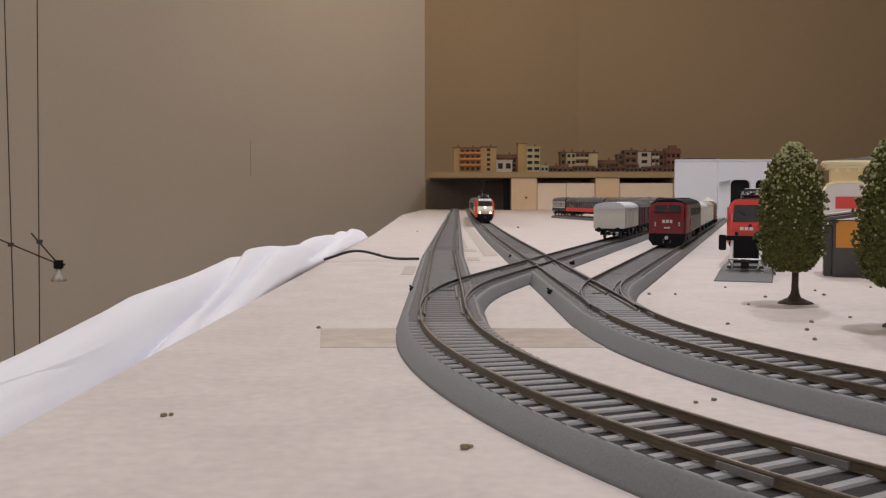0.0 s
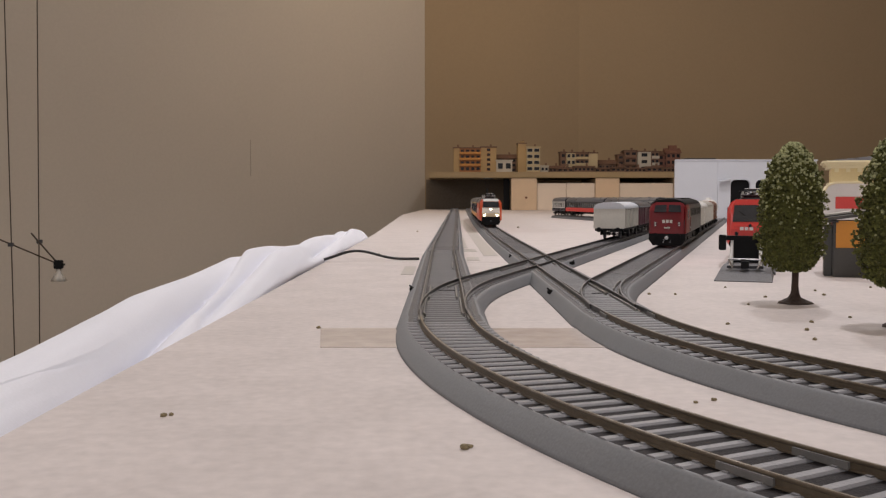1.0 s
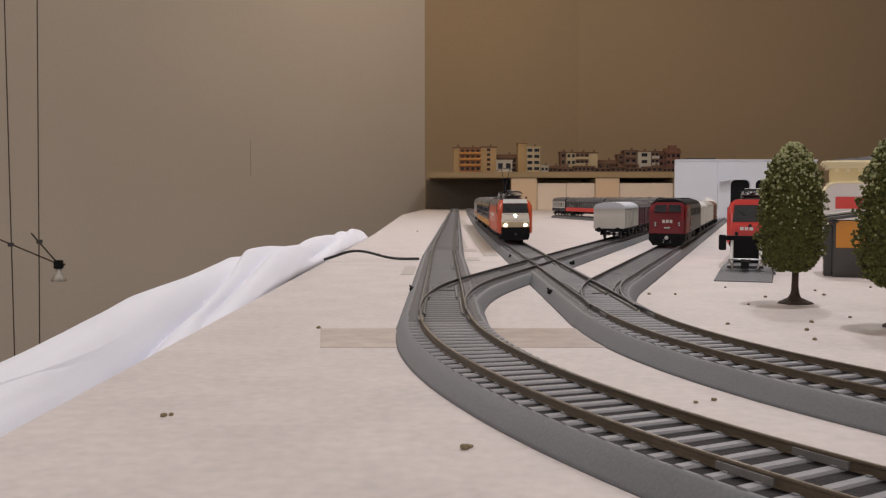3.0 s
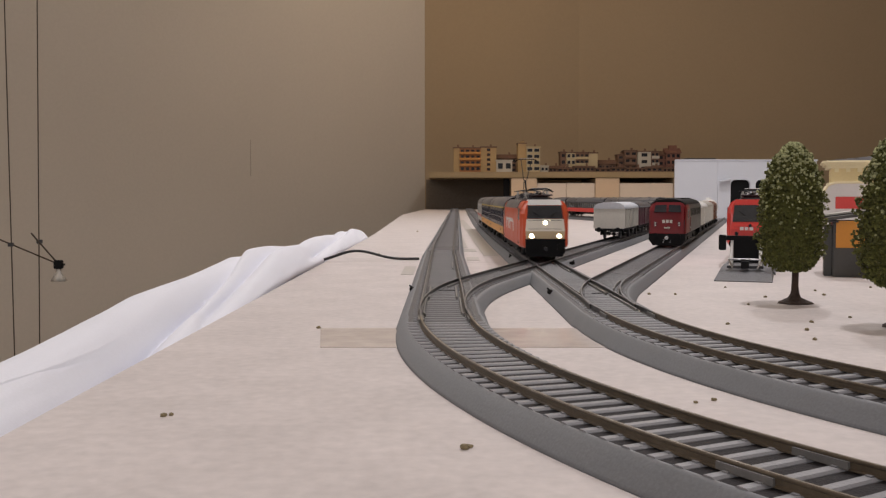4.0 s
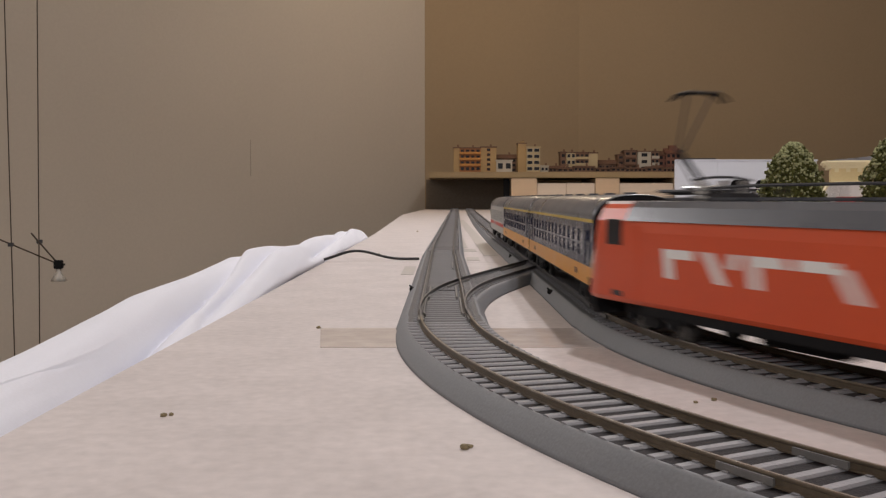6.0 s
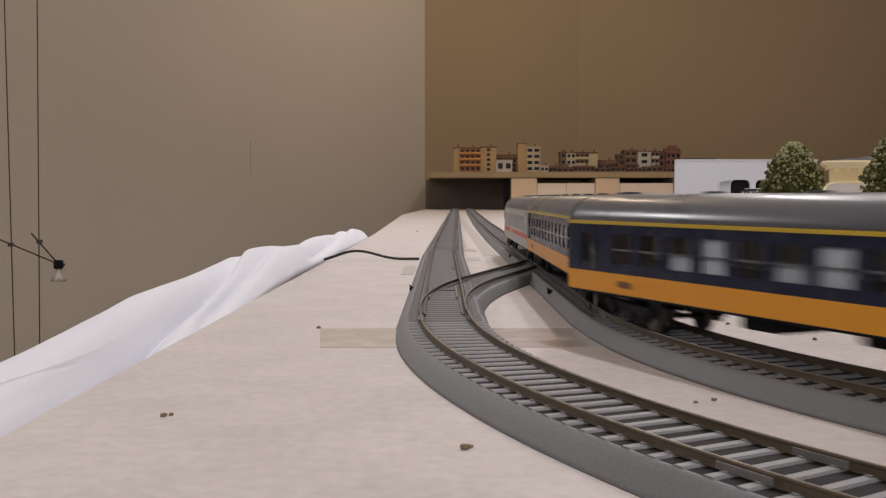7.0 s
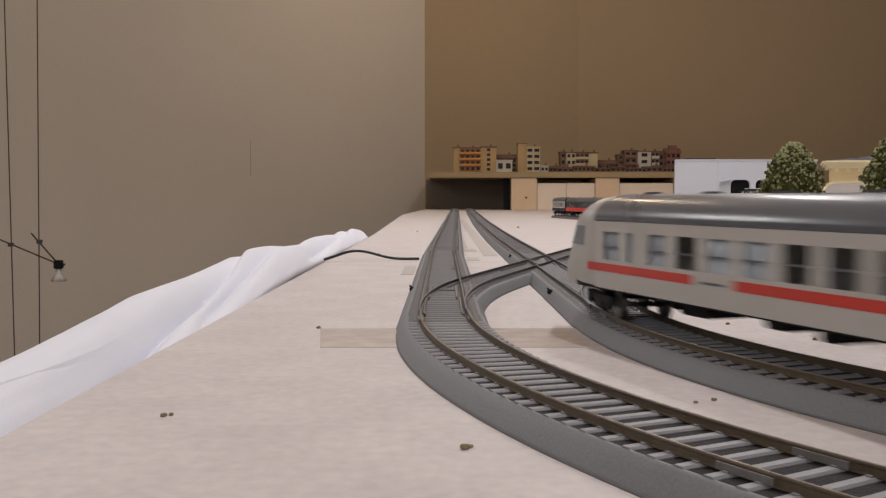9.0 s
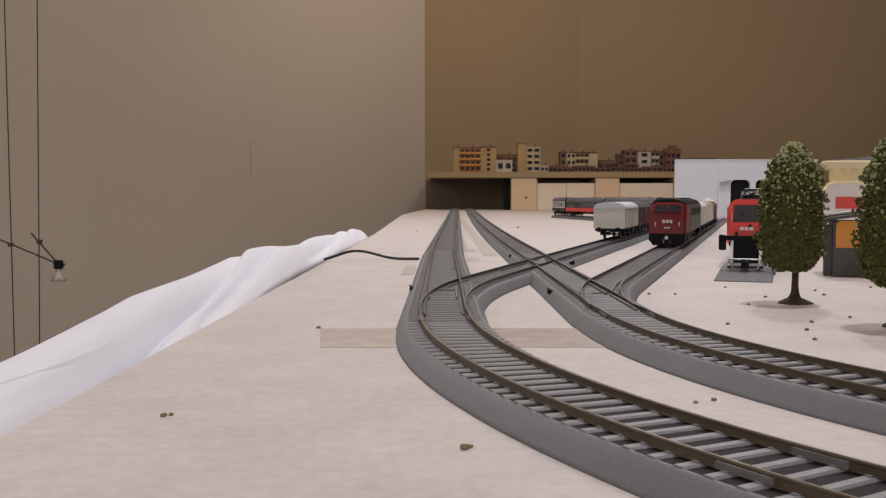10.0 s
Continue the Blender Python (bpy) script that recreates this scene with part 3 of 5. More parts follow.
def electric_loco(name, label, paint, front, group="locomotives", lit=True, raised=-1, mark=True, wz=29.8):
    """A boxy four-axle electric locomotive, front at +y."""
    L, hw = 98.5, 17.0
    c = thing(name, label, "model locomotive", group)
    prof = [(hw - 1.0, 9.5), (hw, 11.0), (hw, 33.0), (hw - 0.5, 36.5), (hw - 2.6, 40.6), (hw - 4.2, 42.0), (0, 42.4)]
    prof = prof + [(-u, w) for u, w in prof[:-1]][::-1]
    rings = []
    for y, kx in ((-L, 0.82), (-L + 2.0, 0.90), (-L + 9, 1.0), (L - 9, 1.0), (L - 2.0, 0.90), (L, 0.82)):
        ring = []
        for u, w in prof:
            lean = max(0.0, (w - 21) / 21) * 7.0 * (1 if abs(y) > L - 4 else 0)
            ring.append((u * kx, y - math.copysign(lean, y), w))
        rings.append(ring)
    bm = B()
    loft(bm, rings)
    part("body", bm, paint, c, smooth=False)
    bm = B()
    rp = [(17.15, 36.6), (14.9, 41.0), (12.9, 43.0), (-12.9, 43.0), (-14.9, 41.0), (-17.15, 36.6)]
    prism(bm, rp, -72, 60, "y")
    part("roof", bm, M_GREYROOF, c, "grey roof panels")
    bm = B()
    for k in range(6):
        box(bm, -9.5, 9.5, -60 + k * 21, -46 + k * 21, 43.2, 44.2, 0.3)
    part("roof_hatches", bm, M_GREYROOF, c)
    for sg in (1, -1):
        # front mask, windscreen, visor and lights
        bm = B()
        fr = [(-13.4, 15.8), (13.4, 15.8), (13.8, 22), (12.9, wz - 0.3), (-12.9, wz - 0.3), (-13.8, 22)]
        q = (fr[0], fr[1], (13.75, 21), (-13.75, 21))
        loft(bm, [[(u, sg * (L + off - max(0, w - 21) / 21 * 7.0), w) for u, w in q] for off in (-1.5, 0.5)])
        f = part("front_panel", bm, front, c, "silver lower front with a golden reflection painted in" if front is not paint else "")
        bm = B()
        q = ((-13.75, 21), (13.75, 21), fr[3], fr[4])
        loft(bm, [[(u, sg * (L + off - max(0, w - 21) / 21 * 7.0), w) for u, w in q] for off in (-1.5, 0.5)])
        part("upper_panel", bm, M_SILVER_LIGHT if front is not paint else paint, f, "silver upper front coloured whiter for the light on it" if front is not paint else "")
        for zl in (22.6, 28.4):
            bm = B()
            box(bm, -11.5, 11.5, min(sg * (L + 0.3 - (zl - 21) / 3.0), sg * (L + 0.62 - (zl - 21) / 3.0)), max(sg * (L + 0.3 - (zl - 21) / 3.0), sg * (L + 0.62 - (zl - 21) / 3.0)), zl - 0.12, zl + 0.12)
            part("panel_seam", bm, M_DARKGREY, f)
        bm = B()
        v = [(-12.6, wz), (12.6, wz), (11.6, 38.8), (-11.6, 38.8)]
        rr = []
        for off in (-1.2, 0.45):
            rr.append([(u, sg * (L + off - (w - 21) / 21 * 7.0), w) for u, w in v])
        loft(bm, rr)
        part("windscreen", bm, M_GLASS, c, "dark windscreen")
        bm = B()
        v = [(-12.2, 39.1), (12.2, 39.1), (11.0, 43.0), (-11.0, 43.0)]
        rr = [[(u, sg * (L + off - (w - 21) / 21 * 7.0), w) for u, w in v] for off in (-14.0, 0.7)]
        loft(bm, rr)
        part("visor", bm, M_WHITE if front is not paint else paint, c, "white cab roof front")
        for sx in (-1, 1):
            bm = B()
            disc(bm, (sx * 9.5, sg * (L + 0.6), 17.7), (0, 1, 0), 1.4, 0.5, 18)
            part("headlight", bm, M_LAMP if lit and sg > 0 else M_GLASS, f, "glowing warm headlight" if lit and sg > 0 else "unlit headlight")
            bm = B()
            rod(bm, (sx * 3.5, sg * (L + 0.9 - 3.2), 30.8), (sx * 8.0, sg * (L + 0.9 - 4.4), 34.5), 0.25, 6)
            part("wiper", bm, M_BLACK, c)
        bm = B()
        disc(bm, (0, sg * (L + 0.6 - (wz - 23.9) / 3.0), wz - 2.9), (0, 1, 0), 1.25, 0.8, 18)
        part("headlight", bm, M_LAMP if lit and sg > 0 else M_GLASS, f, "glowing upper headlight" if lit and sg > 0 else "unlit headlight")
        bm = B()
        prism(bm, [(-11.8, 3.4), (11.8, 3.4), (13.6, 6.5), (13.9, 15.6), (-13.9, 15.6), (-13.6, 6.5)], sg * (L - 3), sg * (L + 1.6), "y")
        part("buffer_beam", bm, M_BLACK, c, "black buffer beam and plough")
        buffers(c, sg * (L + 1.5), sg, 10.2, 10.0)
        bm = B()
        rod(bm, (0, sg * (L + 1), 9.2), (0, sg * (L + 6), 8.6), 1.2, 8)
        part("coupler", bm, M_DARKGREY, c)
        for sx in (-1, 1):
            yc = sg * (L - 20)
            bm = B()
            box(bm, min(sx * hw, sx * (hw + 0.25)), max(sx * hw, sx * (hw + 0.25)), yc - 4.6, yc + 4.6, 28.5, 37.0, 0.1)
            part("cab_window", bm, M_GLASS, c, "dark cab side window")
            bm = B()
            box(bm, min(sx * hw, sx * (hw + 0.2)), max(sx * hw, sx * (hw + 0.2)), sg * (L - 31) - 3.6, sg * (L - 31) + 3.6, 11.5, 35)
            part("cab_door", bm, paint, c)
            bm = B()
            box(bm, min(sx * hw, sx * (hw + 0.12)), max(sx * hw, sx * (hw + 0.12)), sg * (L - 22) - 3, sg * (L - 22) + 3, 11.6, 13.4)
            part("step_plate", bm, M_DARKGREY, c)
    for sx in (-1, 1):
        bm = B()
        box(bm, min(sx * (hw - 3), sx * (hw - 0.8)), max(sx * (hw - 3), sx * (hw - 0.8)), -64, 64, 6.6, 9.8, 0.3)
        part("sole_bar", bm, M_BLACK, c)
        if mark:
            # white logo drawn as plain slanted shapes
            xa, xb = min(sx * hw, sx * (hw + 0.2)), max(sx * hw, sx * (hw + 0.2))
            shapes = (((-50, 1.0), ((1, 19.5), (5.5, 19.5), (4, 28.4), (-0.5, 28.4)), ((4, 25.6), (15, 25.6), (14.6, 28.4), (4, 28.4))),
                      ((-31, 1.0), ((0, 28.4), (4.5, 28.4), (11, 19.5), (6.5, 19.5)), ((12.5, 28.4), (16.5, 28.4), (15.5, 24.2), (11.5, 24.2))),
                      ((-11, 1.0), ((1, 19.5), (5.5, 19.5), (4, 28.4), (-0.5, 28.4)), ((4, 25.6), (15, 25.6), (13.5, 28.4), (4, 28.4))),
                      ((7, 1.0), ((0, 25.6), (15, 25.6), (14, 28.4), (0, 28.4)), ((13, 27), (17.5, 27), (23.5, 19), (19, 19))))
            for (y0, _), *polys in shapes:
                bm = B()
                for poly in polys:
                    prism(bm, [(y0 + u if sx > 0 else -(y0 + u) - 4, z) for u, z in poly], xa, xb, "x")
                part("logo_shape", bm, M_WHITE, c, "white slanted logo shape")
    bm = B()
    for sx in (-1, 1):
        box(bm, sx * 6 - 3, sx * 6 + 3, -16, 16, 3.2, 9.5, 0.6)
    part("transformer_box", bm, M_BLACK, c)
    for yy in (-40, 38):
        bm = B()
        box(bm, -7, 7, yy - 6, yy + 6, 43, 45.4, 0.6)
        for sx in (-1, 0, 1):
            rod(bm, (sx * 4.5, yy + 2, 45), (sx * 4.5, yy + 2, 48), 0.9, 8)
        eq = part("roof_equipment", bm, M_DARKGREY, c, "dark roof switchgear")
        for sx in (-1, 0, 1):
            bm = B()
            for k in range(3):
                disc(bm, (sx * 8.0, yy - 4, 44.2 + k * 1.5), (0, 0, 1), 1.7, 0.7, 12)
            rod(bm, (sx * 8.0, yy - 4, 43), (sx * 8.0, yy - 4, 49.4), 0.9, 8)
            part("insulator", bm, M_LIGHTGREY if sx else M_STEEL, eq, "pale ribbed insulator")
        bm = B()
        tube(bm, [(-11, yy - 4, 49.4), (-4, yy - 4, 50.4), (4, yy - 4, 50.4), (11, yy - 4, 49.4)], 0.45, 6)
        part("busbar", bm, M_DARKGREY, eq)
    pantograph(c, 56, raised > 0, 1)
    pantograph(c, -56, raised < 0, -1)
    bm = B()
    tube(bm, [(5, -44, 47), (7, -20, 47.6), (7, 20, 47.6), (5, 44, 47)], 0.5, 6)
    for yy in (-30, -10, 10, 30):
        rod(bm, (6.5, yy, 43), (6.5, yy, 47.4), 0.7, 6)
    part("roof_busbar", bm, M_DARKGREY, c)
    b1 = bogie(c, 60, 30, 6.4)
    b2 = bogie(c, -60, 30, 6.4)
    return c, 60.0, (b1, b2)


fyra, fyra_a, fyra_b = electric_loco("electric_locomotive", "orange-red electric model locomotive with silver front and lit headlights", M_RED, M_SILVER)
coach_a = coach("passenger_coach", 254, "navy blue model coach with amber lower band and yellow line", M_BLUE, M_GREYROOF, band=M_ORANGE, line_mat=M_YELLOW)
coach_b = coach("passenger_coach", 254, "navy blue model coach with amber lower band and yellow line", M_BLUE, M_GREYROOF, band=M_ORANGE, line_mat=M_YELLOW)
coach_c = coach("control_coach", 252, "light grey model control coach with red stripe and sloping nose", M_LIGHTGREY, M_GREYROOF, stripe=M_REDSTRIPE, cab=True)

# distance of each vehicle's middle behind the train's front, in mm
TRAIN = [((fyra, fyra_a, fyra_b), 98.7), (coach_a, 327.8), (coach_b, 586.2), (coach_c, 843.2)]
SPEED, SPEED_LATE, FRONT_AT = 266.0, 240.0, -149.0


def front_at(t):
    """How far the train's front has come: steady to 4.5 s, slowing to 6.5 s, steady again."""
    a = (SPEED_LATE - SPEED) / 2.0
    u = min(max(t - 4.5, 0.0), 2.0)
    return FRONT_AT + SPEED * (min(t, 4.5) - 4.5) + SPEED * u + a * u * u / 2 + SPEED_LATE * max(0.0, t - 6.5)


def vehicle_pose(path, s, a):
    p, _ = path.at(s + a)
    q, _ = path.at(s - a)
    d = p - q
    m = (p + q) / 2
    return m, math.degrees(math.atan2(d.y, d.x)) - 90


def ride(vehicle, path, back):
    root, a, bogies = vehicle
    rows, turns = [], [[], []]
    for k in range(101):
        t = k * 0.1
        s = path.zero + front_at(t) - back
        m, yaw = vehicle_pose(path, s, a)
        rows.append((t, pose(m.x * MM, m.y * MM, RAIL_TOP * MM, 0, 0, yaw)))
        for i, sg in enumerate((1, -1)):
            _, d = path.at(s + sg * a)
            _, d2 = path.at(s + sg * a + 6)
            h = d + d2
            own = math.degrees(math.atan2(h.y, h.x)) - 90
            turns[i].append((t, pose(0, sg * a * MM, 0, 0, 0, own - yaw)))
    walk(root, rows)
    for b, r in zip(bogies, turns):
        walk(b, r)


# ---- parked stock ----
def on_path(path, s, a=30.0, flip=True):
    """The pose of a vehicle standing on a way, its front towards the near end."""
    p, d = path.at(s)
    yaw = math.degrees(math.atan2(d.y, d.x)) - 90
    return pose(p.x * MM, p.y * MM, RAIL_TOP * MM, 0, 0, yaw + (180 if flip else 0))


def covered_wagon(name, length, label, body, roof, s, path, ribs=8, at=None):
    """A two-axle covered goods wagon with ribbed sides and a curved roof."""
    L, hw = length / 2, 15.8
    w = thing(name, label, "model wagon", "goods wagons", at=at or on_path(path, s))
    bm = B()
    prism(bm, section(hw, 12.0, 33.0, 39.0), -L, L, "y")
    part("body", bm, body, w)
    bm = B()
    rp = [(hw + 0.7, 32.8)] + [p for p in section(hw + 0.7, 12, 33.0, 39.8) if p[1] > 33.2] + [(-hw - 0.7, 32.8)]
    prism(bm, rp, -L - 0.8, L + 0.8, "y")
    part("roof", bm, roof, w, "curved wagon roof", smooth=False)
    for sx in (-1, 1):
        for k in range(ribs + 1):
            y = -L + 0.8 + k * (2 * L - 1.6) / ribs
            bm = B()
            box(bm, min(sx * hw, sx * (hw + 0.7)), max(sx * hw, sx * (hw + 0.7)), y - 0.6, y + 0.6, 12.2, 33)
            part("side_rib", bm, body, w)
        bm = B()
        box(bm, min(sx * hw, sx * (hw + 0.9)), max(sx * hw, sx * (hw + 0.9)), -9, 9, 12.4, 32, 0.2)
        part("sliding_door", bm, body, w)
        bm = B()
        box(bm, min(sx * (hw - 3), sx * (hw - 0.9)), max(sx * (hw - 3), sx * (hw - 0.9)), -L, L, 9.4, 12.0, 0.2)
        part("sole_bar", bm, M_BLACK, w)
    for y in (-L * 0.58, L * 0.58):
        bm = B()
        rod(bm, (-9, y, 5.4), (9, y, 5.4), 0.9)
        for sx in (-1, 1):
            disc(bm, (sx * 8.2, y, 5.4), (1, 0, 0), 5.4, 2.2, 18)
        part("wheelset", bm, M_DARKGREY, w)
        bm = B()
        for sx in (-1, 1):
            box(bm, sx * 11.6 - 0.8, sx * 11.6 + 0.8, y - 5.5, y + 5.5, 4.2, 9.6, 0.3)
        part("axle_guard", bm, M_BLACK, w)
    bm = B()
    box(bm, -14.5, 14.5, -L - 0.6, L + 0.6, 9.2, 12.0, 0.3)
    part("buffer_beam", bm, M_BLACK, w)
    buffers(w, L + 0.5, 1, 10.8)
    buffers(w, -L - 0.5, -1, 10.8)
    bm = B()
    box(bm, -1.6, 1.6, L, L + 7, 5.0, 9.0, 0.3)
    part("coupler", bm, M_BLACK, w)
    return w


def tank_wagon(s, path):
    w = thing("tank_wagon", "silver-white model tank wagon on a brown frame", "model wagon", "goods wagons", at=on_path(path, s))
    bm = B()
    rod(bm, (0, -46, 27.5), (0, 46, 27.5), 14.6, 24)
    rod(bm, (0, 46, 27.5), (0, 49, 27.5), 14.6, 24, 9)
    rod(bm, (0, -49, 27.5), (0, -46, 27.5), 9, 24, 14.6)
    part("tank", bm, M_WHITE, w, "silver-white tank barrel", smooth=False)
    bm = B()
    box(bm, -13, 13, -54, 54, 9.5, 12.5, 0.3)
    for y in (-38, 38):
        box(bm, -12, 12, y - 3, y + 3, 12.4, 17)
    part("frame", bm, M_BROWN, w, "brown wagon frame")
    bm = B()
    rod(bm, (0, 0, 41), (0, 0, 45), 4, 16)
    part("dome", bm, M_WHITE, w)
    bogie(w, 36, 20)
    bogie(w, -36, 20)
    buffers(w, 54, 1, 11)
    buffers(w, -54, -1, 11)
    return w


def diesel_loco(at):
    """A diesel locomotive with a red cab nose and a long black body, front at +y."""
    L, hw = 118.0, 17.2
    c = thing("diesel_locomotive", "maroon-red and black diesel model locomotive on the siding", "model locomotive", "locomotives", at=at)
    prof = section(hw, 11.5, 34.0, 43.5)
    bm = B()
    prism(bm, prof, -L, L - 42, "y")
    part("body", bm, M_DIESEL, c, "dark grey body")
    bm = B()
    rings = []
    for y, k, h in ((L - 42, 1.0, 1.0), (L - 9, 1.0, 1.0), (L - 3, 0.97, 0.99), (L, 0.90, 0.96)):
        rings.append([(u * k, y - max(0, (w - 29) / 14) * 9.0 * (1 if y > L - 12 else 0), 11.5 + (w - 11.5) * h) for u, w in prof])
    loft(bm, rings)
    nose = part("cab", bm, M_MAROON, c, "maroon-red cab and nose")
    for sx in (-1, 1):
        bm = B()
        v = [(sx * 1.0, 31.2), (sx * 12.2, 31.2), (sx * 11.2, 37.6), (sx * 1.0, 38.0)]
        loft(bm, [[(u, L + o - (w - 29) / 14 * 9.0, w) for u, w in v] for o in (-1.0, 0.5)])
        part("windscreen", bm, M_GLASS, nose, "dark windscreen")
        bm = B()
        box(bm, sx * 10.6 - 1.3, sx * 10.6 + 1.3, L - 0.6, L + 0.5, 18.2, 22.6, 0.4)
        hl = part("headlight", bm, M_PLUM, nose, "unlit twin headlight")
        bm = B()
        for zz in (19.3, 21.4):
            disc(bm, (sx * 10.6, L + 0.5, zz), (0, 1, 0), 0.7, 0.5, 12)
        part("lens", bm, M_CREAM, hl)
        bm = B()
        rod(bm, (sx * 15.2, L + 0.9, 13), (sx * 15.2, L + 0.9, 24), 0.3, 6)
        rod(bm, (sx * 15.2, L - 1, 24), (sx * 15.2, L + 0.9, 24), 0.3, 6)
        part("handrail", bm, M_DARKGREY, c)
        bm = B()
        rod(bm, (sx * (hw + 0.8), L - 43.5, 13), (sx * (hw + 0.8), L - 43.5, 26), 0.35, 6)
        part("handrail", bm, M_STEEL, c, "bright handrail")
        bm = B()
        box(bm, min(sx * hw, sx * (hw + 0.2)), max(sx * hw, sx * (hw + 0.2)), L - 30, L - 20, 25, 34)
        part("cab_window", bm, M_GLASS, nose)
        bm = B()
        box(bm, min(sx * hw, sx * (hw + 0.25)), max(sx * hw, sx * (hw + 0.25)), L - 41, L - 33, 12.5, 34)
        part("cab_door", bm, M_MAROON, c)
        for k in range(7):
            bm = B()
            box(bm, min(sx * hw, sx * (hw + 0.2)), max(sx * hw, sx * (hw + 0.2)), -104 + k * 25, -88 + k * 25, 27, 34)
            part("side_grille", bm, M_BLACK, c)
    bm = B()
    rp = [p for p in section(hw + 0.2, 11.5, 34.0, 43.9) if p[1] > 38.0]
    loft(bm, [[(u, y, w) for u, w in rp] for y in (-L, L - 9.5)] + [[(u * 0.95, L - 8.0, w - 0.6) for u, w in rp]])
    part("roof", bm, M_BLACK, c, "black roof")
    # operator's mark as plain bars
    for k in range(3):
        bm = B()
        box(bm, -4.6 + k * 3.3, -2.2 + k * 3.3, L - 0.4, L + 0.35, 21.4, 24.2)
        part("mark_bar", bm, M_CREAM, nose, "cream plain bar")
    bm = B()
    box(bm, -2.6, 2.6, L - 0.4, L + 0.35, 16.4, 17.6)
    part("mark_bar", bm, M_CREAM, nose)
    for sg in (1, -1):
        bm = B()
        prism(bm, [(-12.5, 0.8), (12.5, 0.8), (16.4, 6), (16.4, 11.6), (-16.4, 11.6), (-16.4, 6)], sg * (L - 10), sg * (L + 0.6), "y")
        part("buffer_beam", bm, M_BLACK, c)
        buffers(c, sg * (L + 0.6), sg, 9.6)
    bm = B()
    rod(bm, (0, L, 8), (0, L + 6, 8), 1.8)
    rod(bm, (-3, L + 1, 6), (-3, L + 4, 4), 0.7)
    rod(bm, (3, L + 1, 6), (3, L + 4, 4), 0.7)
    part("coupler", bm, M_STEEL, c)
    for k in range(4):
        bm = B()
        disc(bm, (0, -70 + k * 36, 43.6), (0, 0, 1), 8, 1.6, 20)
        part("roof_fan", bm, M_BLACK, c)
    for y in (62, -62):
        bogie(c, y, 40, 6)
    bm = B()
    box(bm, -13, 13, -34, 34, 3.2, 11.6, 0.8)
    part("fuel_tank", bm, M_BLACK, c)
    return c


def s_exact(path, y):
    lo, hi = 0.0, path.length
    for _ in range(40):
        m = (lo + hi) / 2
        if path.at(m)[0].y < y:
            lo = m
        else:
            hi = m
    return lo


s_dsb = s_exact(B2, 876)
diesel_loco(on_path(B2, s_dsb + 118))
covered_wagon("covered_wagon", 168, "white ribbed covered goods wagon behind the diesel", M_CREAM, M_WHITE, s_dsb + 242 + 92, B2, ribs=14)
covered_wagon("covered_wagon", 168, "pale covered goods wagon with rounded roof", M_CREAM, M_LIGHTGREY, s_dsb + 242 + 274, B2, ribs=14)
covered_wagon("open_wagon", 110, "brown goods wagon coupled in the freight train", M_BROWN, M_BROWN, s_dsb + 242 + 425, B2, ribs=8)
tank_wagon(s_dsb + 242 + 550, B2)
s_van = s_exact(B1, 1012)
covered_wagon("covered_wagon", 122, "cream two-axle covered goods wagon with grey roof", M_CREAM, M_SHED, s_van + 62, B1)
covered_wagon("covered_wagon", 128, "dark plum covered goods wagon with dark glossy roof", M_PLUM, M_GREYROOF, s_van + 203, B1)
covered_wagon("covered_wagon", 128, "dark plum covered goods wagon with dark glossy roof", M_PLUM, M_GREYROOF, s_van + 350, B1)

red_loco = electric_loco("electric_locomotive", "bright red electric model locomotive behind the buffer stop", M_SIGNALRED, M_SIGNALRED, lit=False, raised=0, mark=False, wz=26.5)[0]
red_loco.matrix_basis = on_path(P3, s_exact(P3, 708) + 101)
for k in range(3):
    bm = B()
    box(bm, 4.6 - k * 3.4, 7.2 - k * 3.4, 97.6, 99.2, 20.2, 22.6)
    part("mark_bar", bm, M_WHITE, red_loco, "white plain bar")

P4 = Path(line((431, 1800), (250, 2950)))
track("track_section", P4, 0, 790, "short grey track under the parked express coaches", near=False, step=60)
far_coach = coach("passenger_coach", 300, "grey and orange-red express coach parked near the shelf", M_DARKGREY, M_GREYROOF, band=M_SIGNALRED, group="parked coaches")[0]
far_coach.matrix_basis = on_path(P4, 509)
far_coach = coach("passenger_coach", 300, "grey and orange-red express coach parked near the shelf", M_DARKGREY, M_GREYROOF, band=M_SIGNALRED, group="parked coaches")[0]
far_coach.matrix_basis = on_path(P4, 203)
far_coach = coach("passenger_coach", 120, "silver-grey and navy coach parked near the shelf", M_LIGHTGREY, M_GREYROOF, band=M_BLUE, group="parked coaches")[0]
far_coach.matrix_basis = on_path(P4, 726)

# ---- buffer stop ----
bs_p, bs_d = P3.at(0)
stop = thing("buffer_stop", "grey gravel ramp with silver-framed black buffer stop", "buffer stop", at=pose(bs_p.x * MM, bs_p.y * MM, 0, 0, 0, math.degrees(math.atan2(bs_d.y, bs_d.x)) - 90))
bm = B()
loft(bm, [[(-17.5, -3, 0.05), (17.5, -3, 0.05), (17.5, -3, 0.6), (-17.5, -3, 0.6)], [(-17.5, 40, 0.05), (17.5, 40, 0.05), (15.5, 40, 6.2), (-15.5, 40, 6.2)], [(-17.5, 70, 0.05), (17.5, 70, 0.05), (15.5, 70, 6.4), (-15.5, 70, 6.4)]])
part("ramp", bm, M_GRAVELPLATE, stop, "grey gravel-textured ramp")
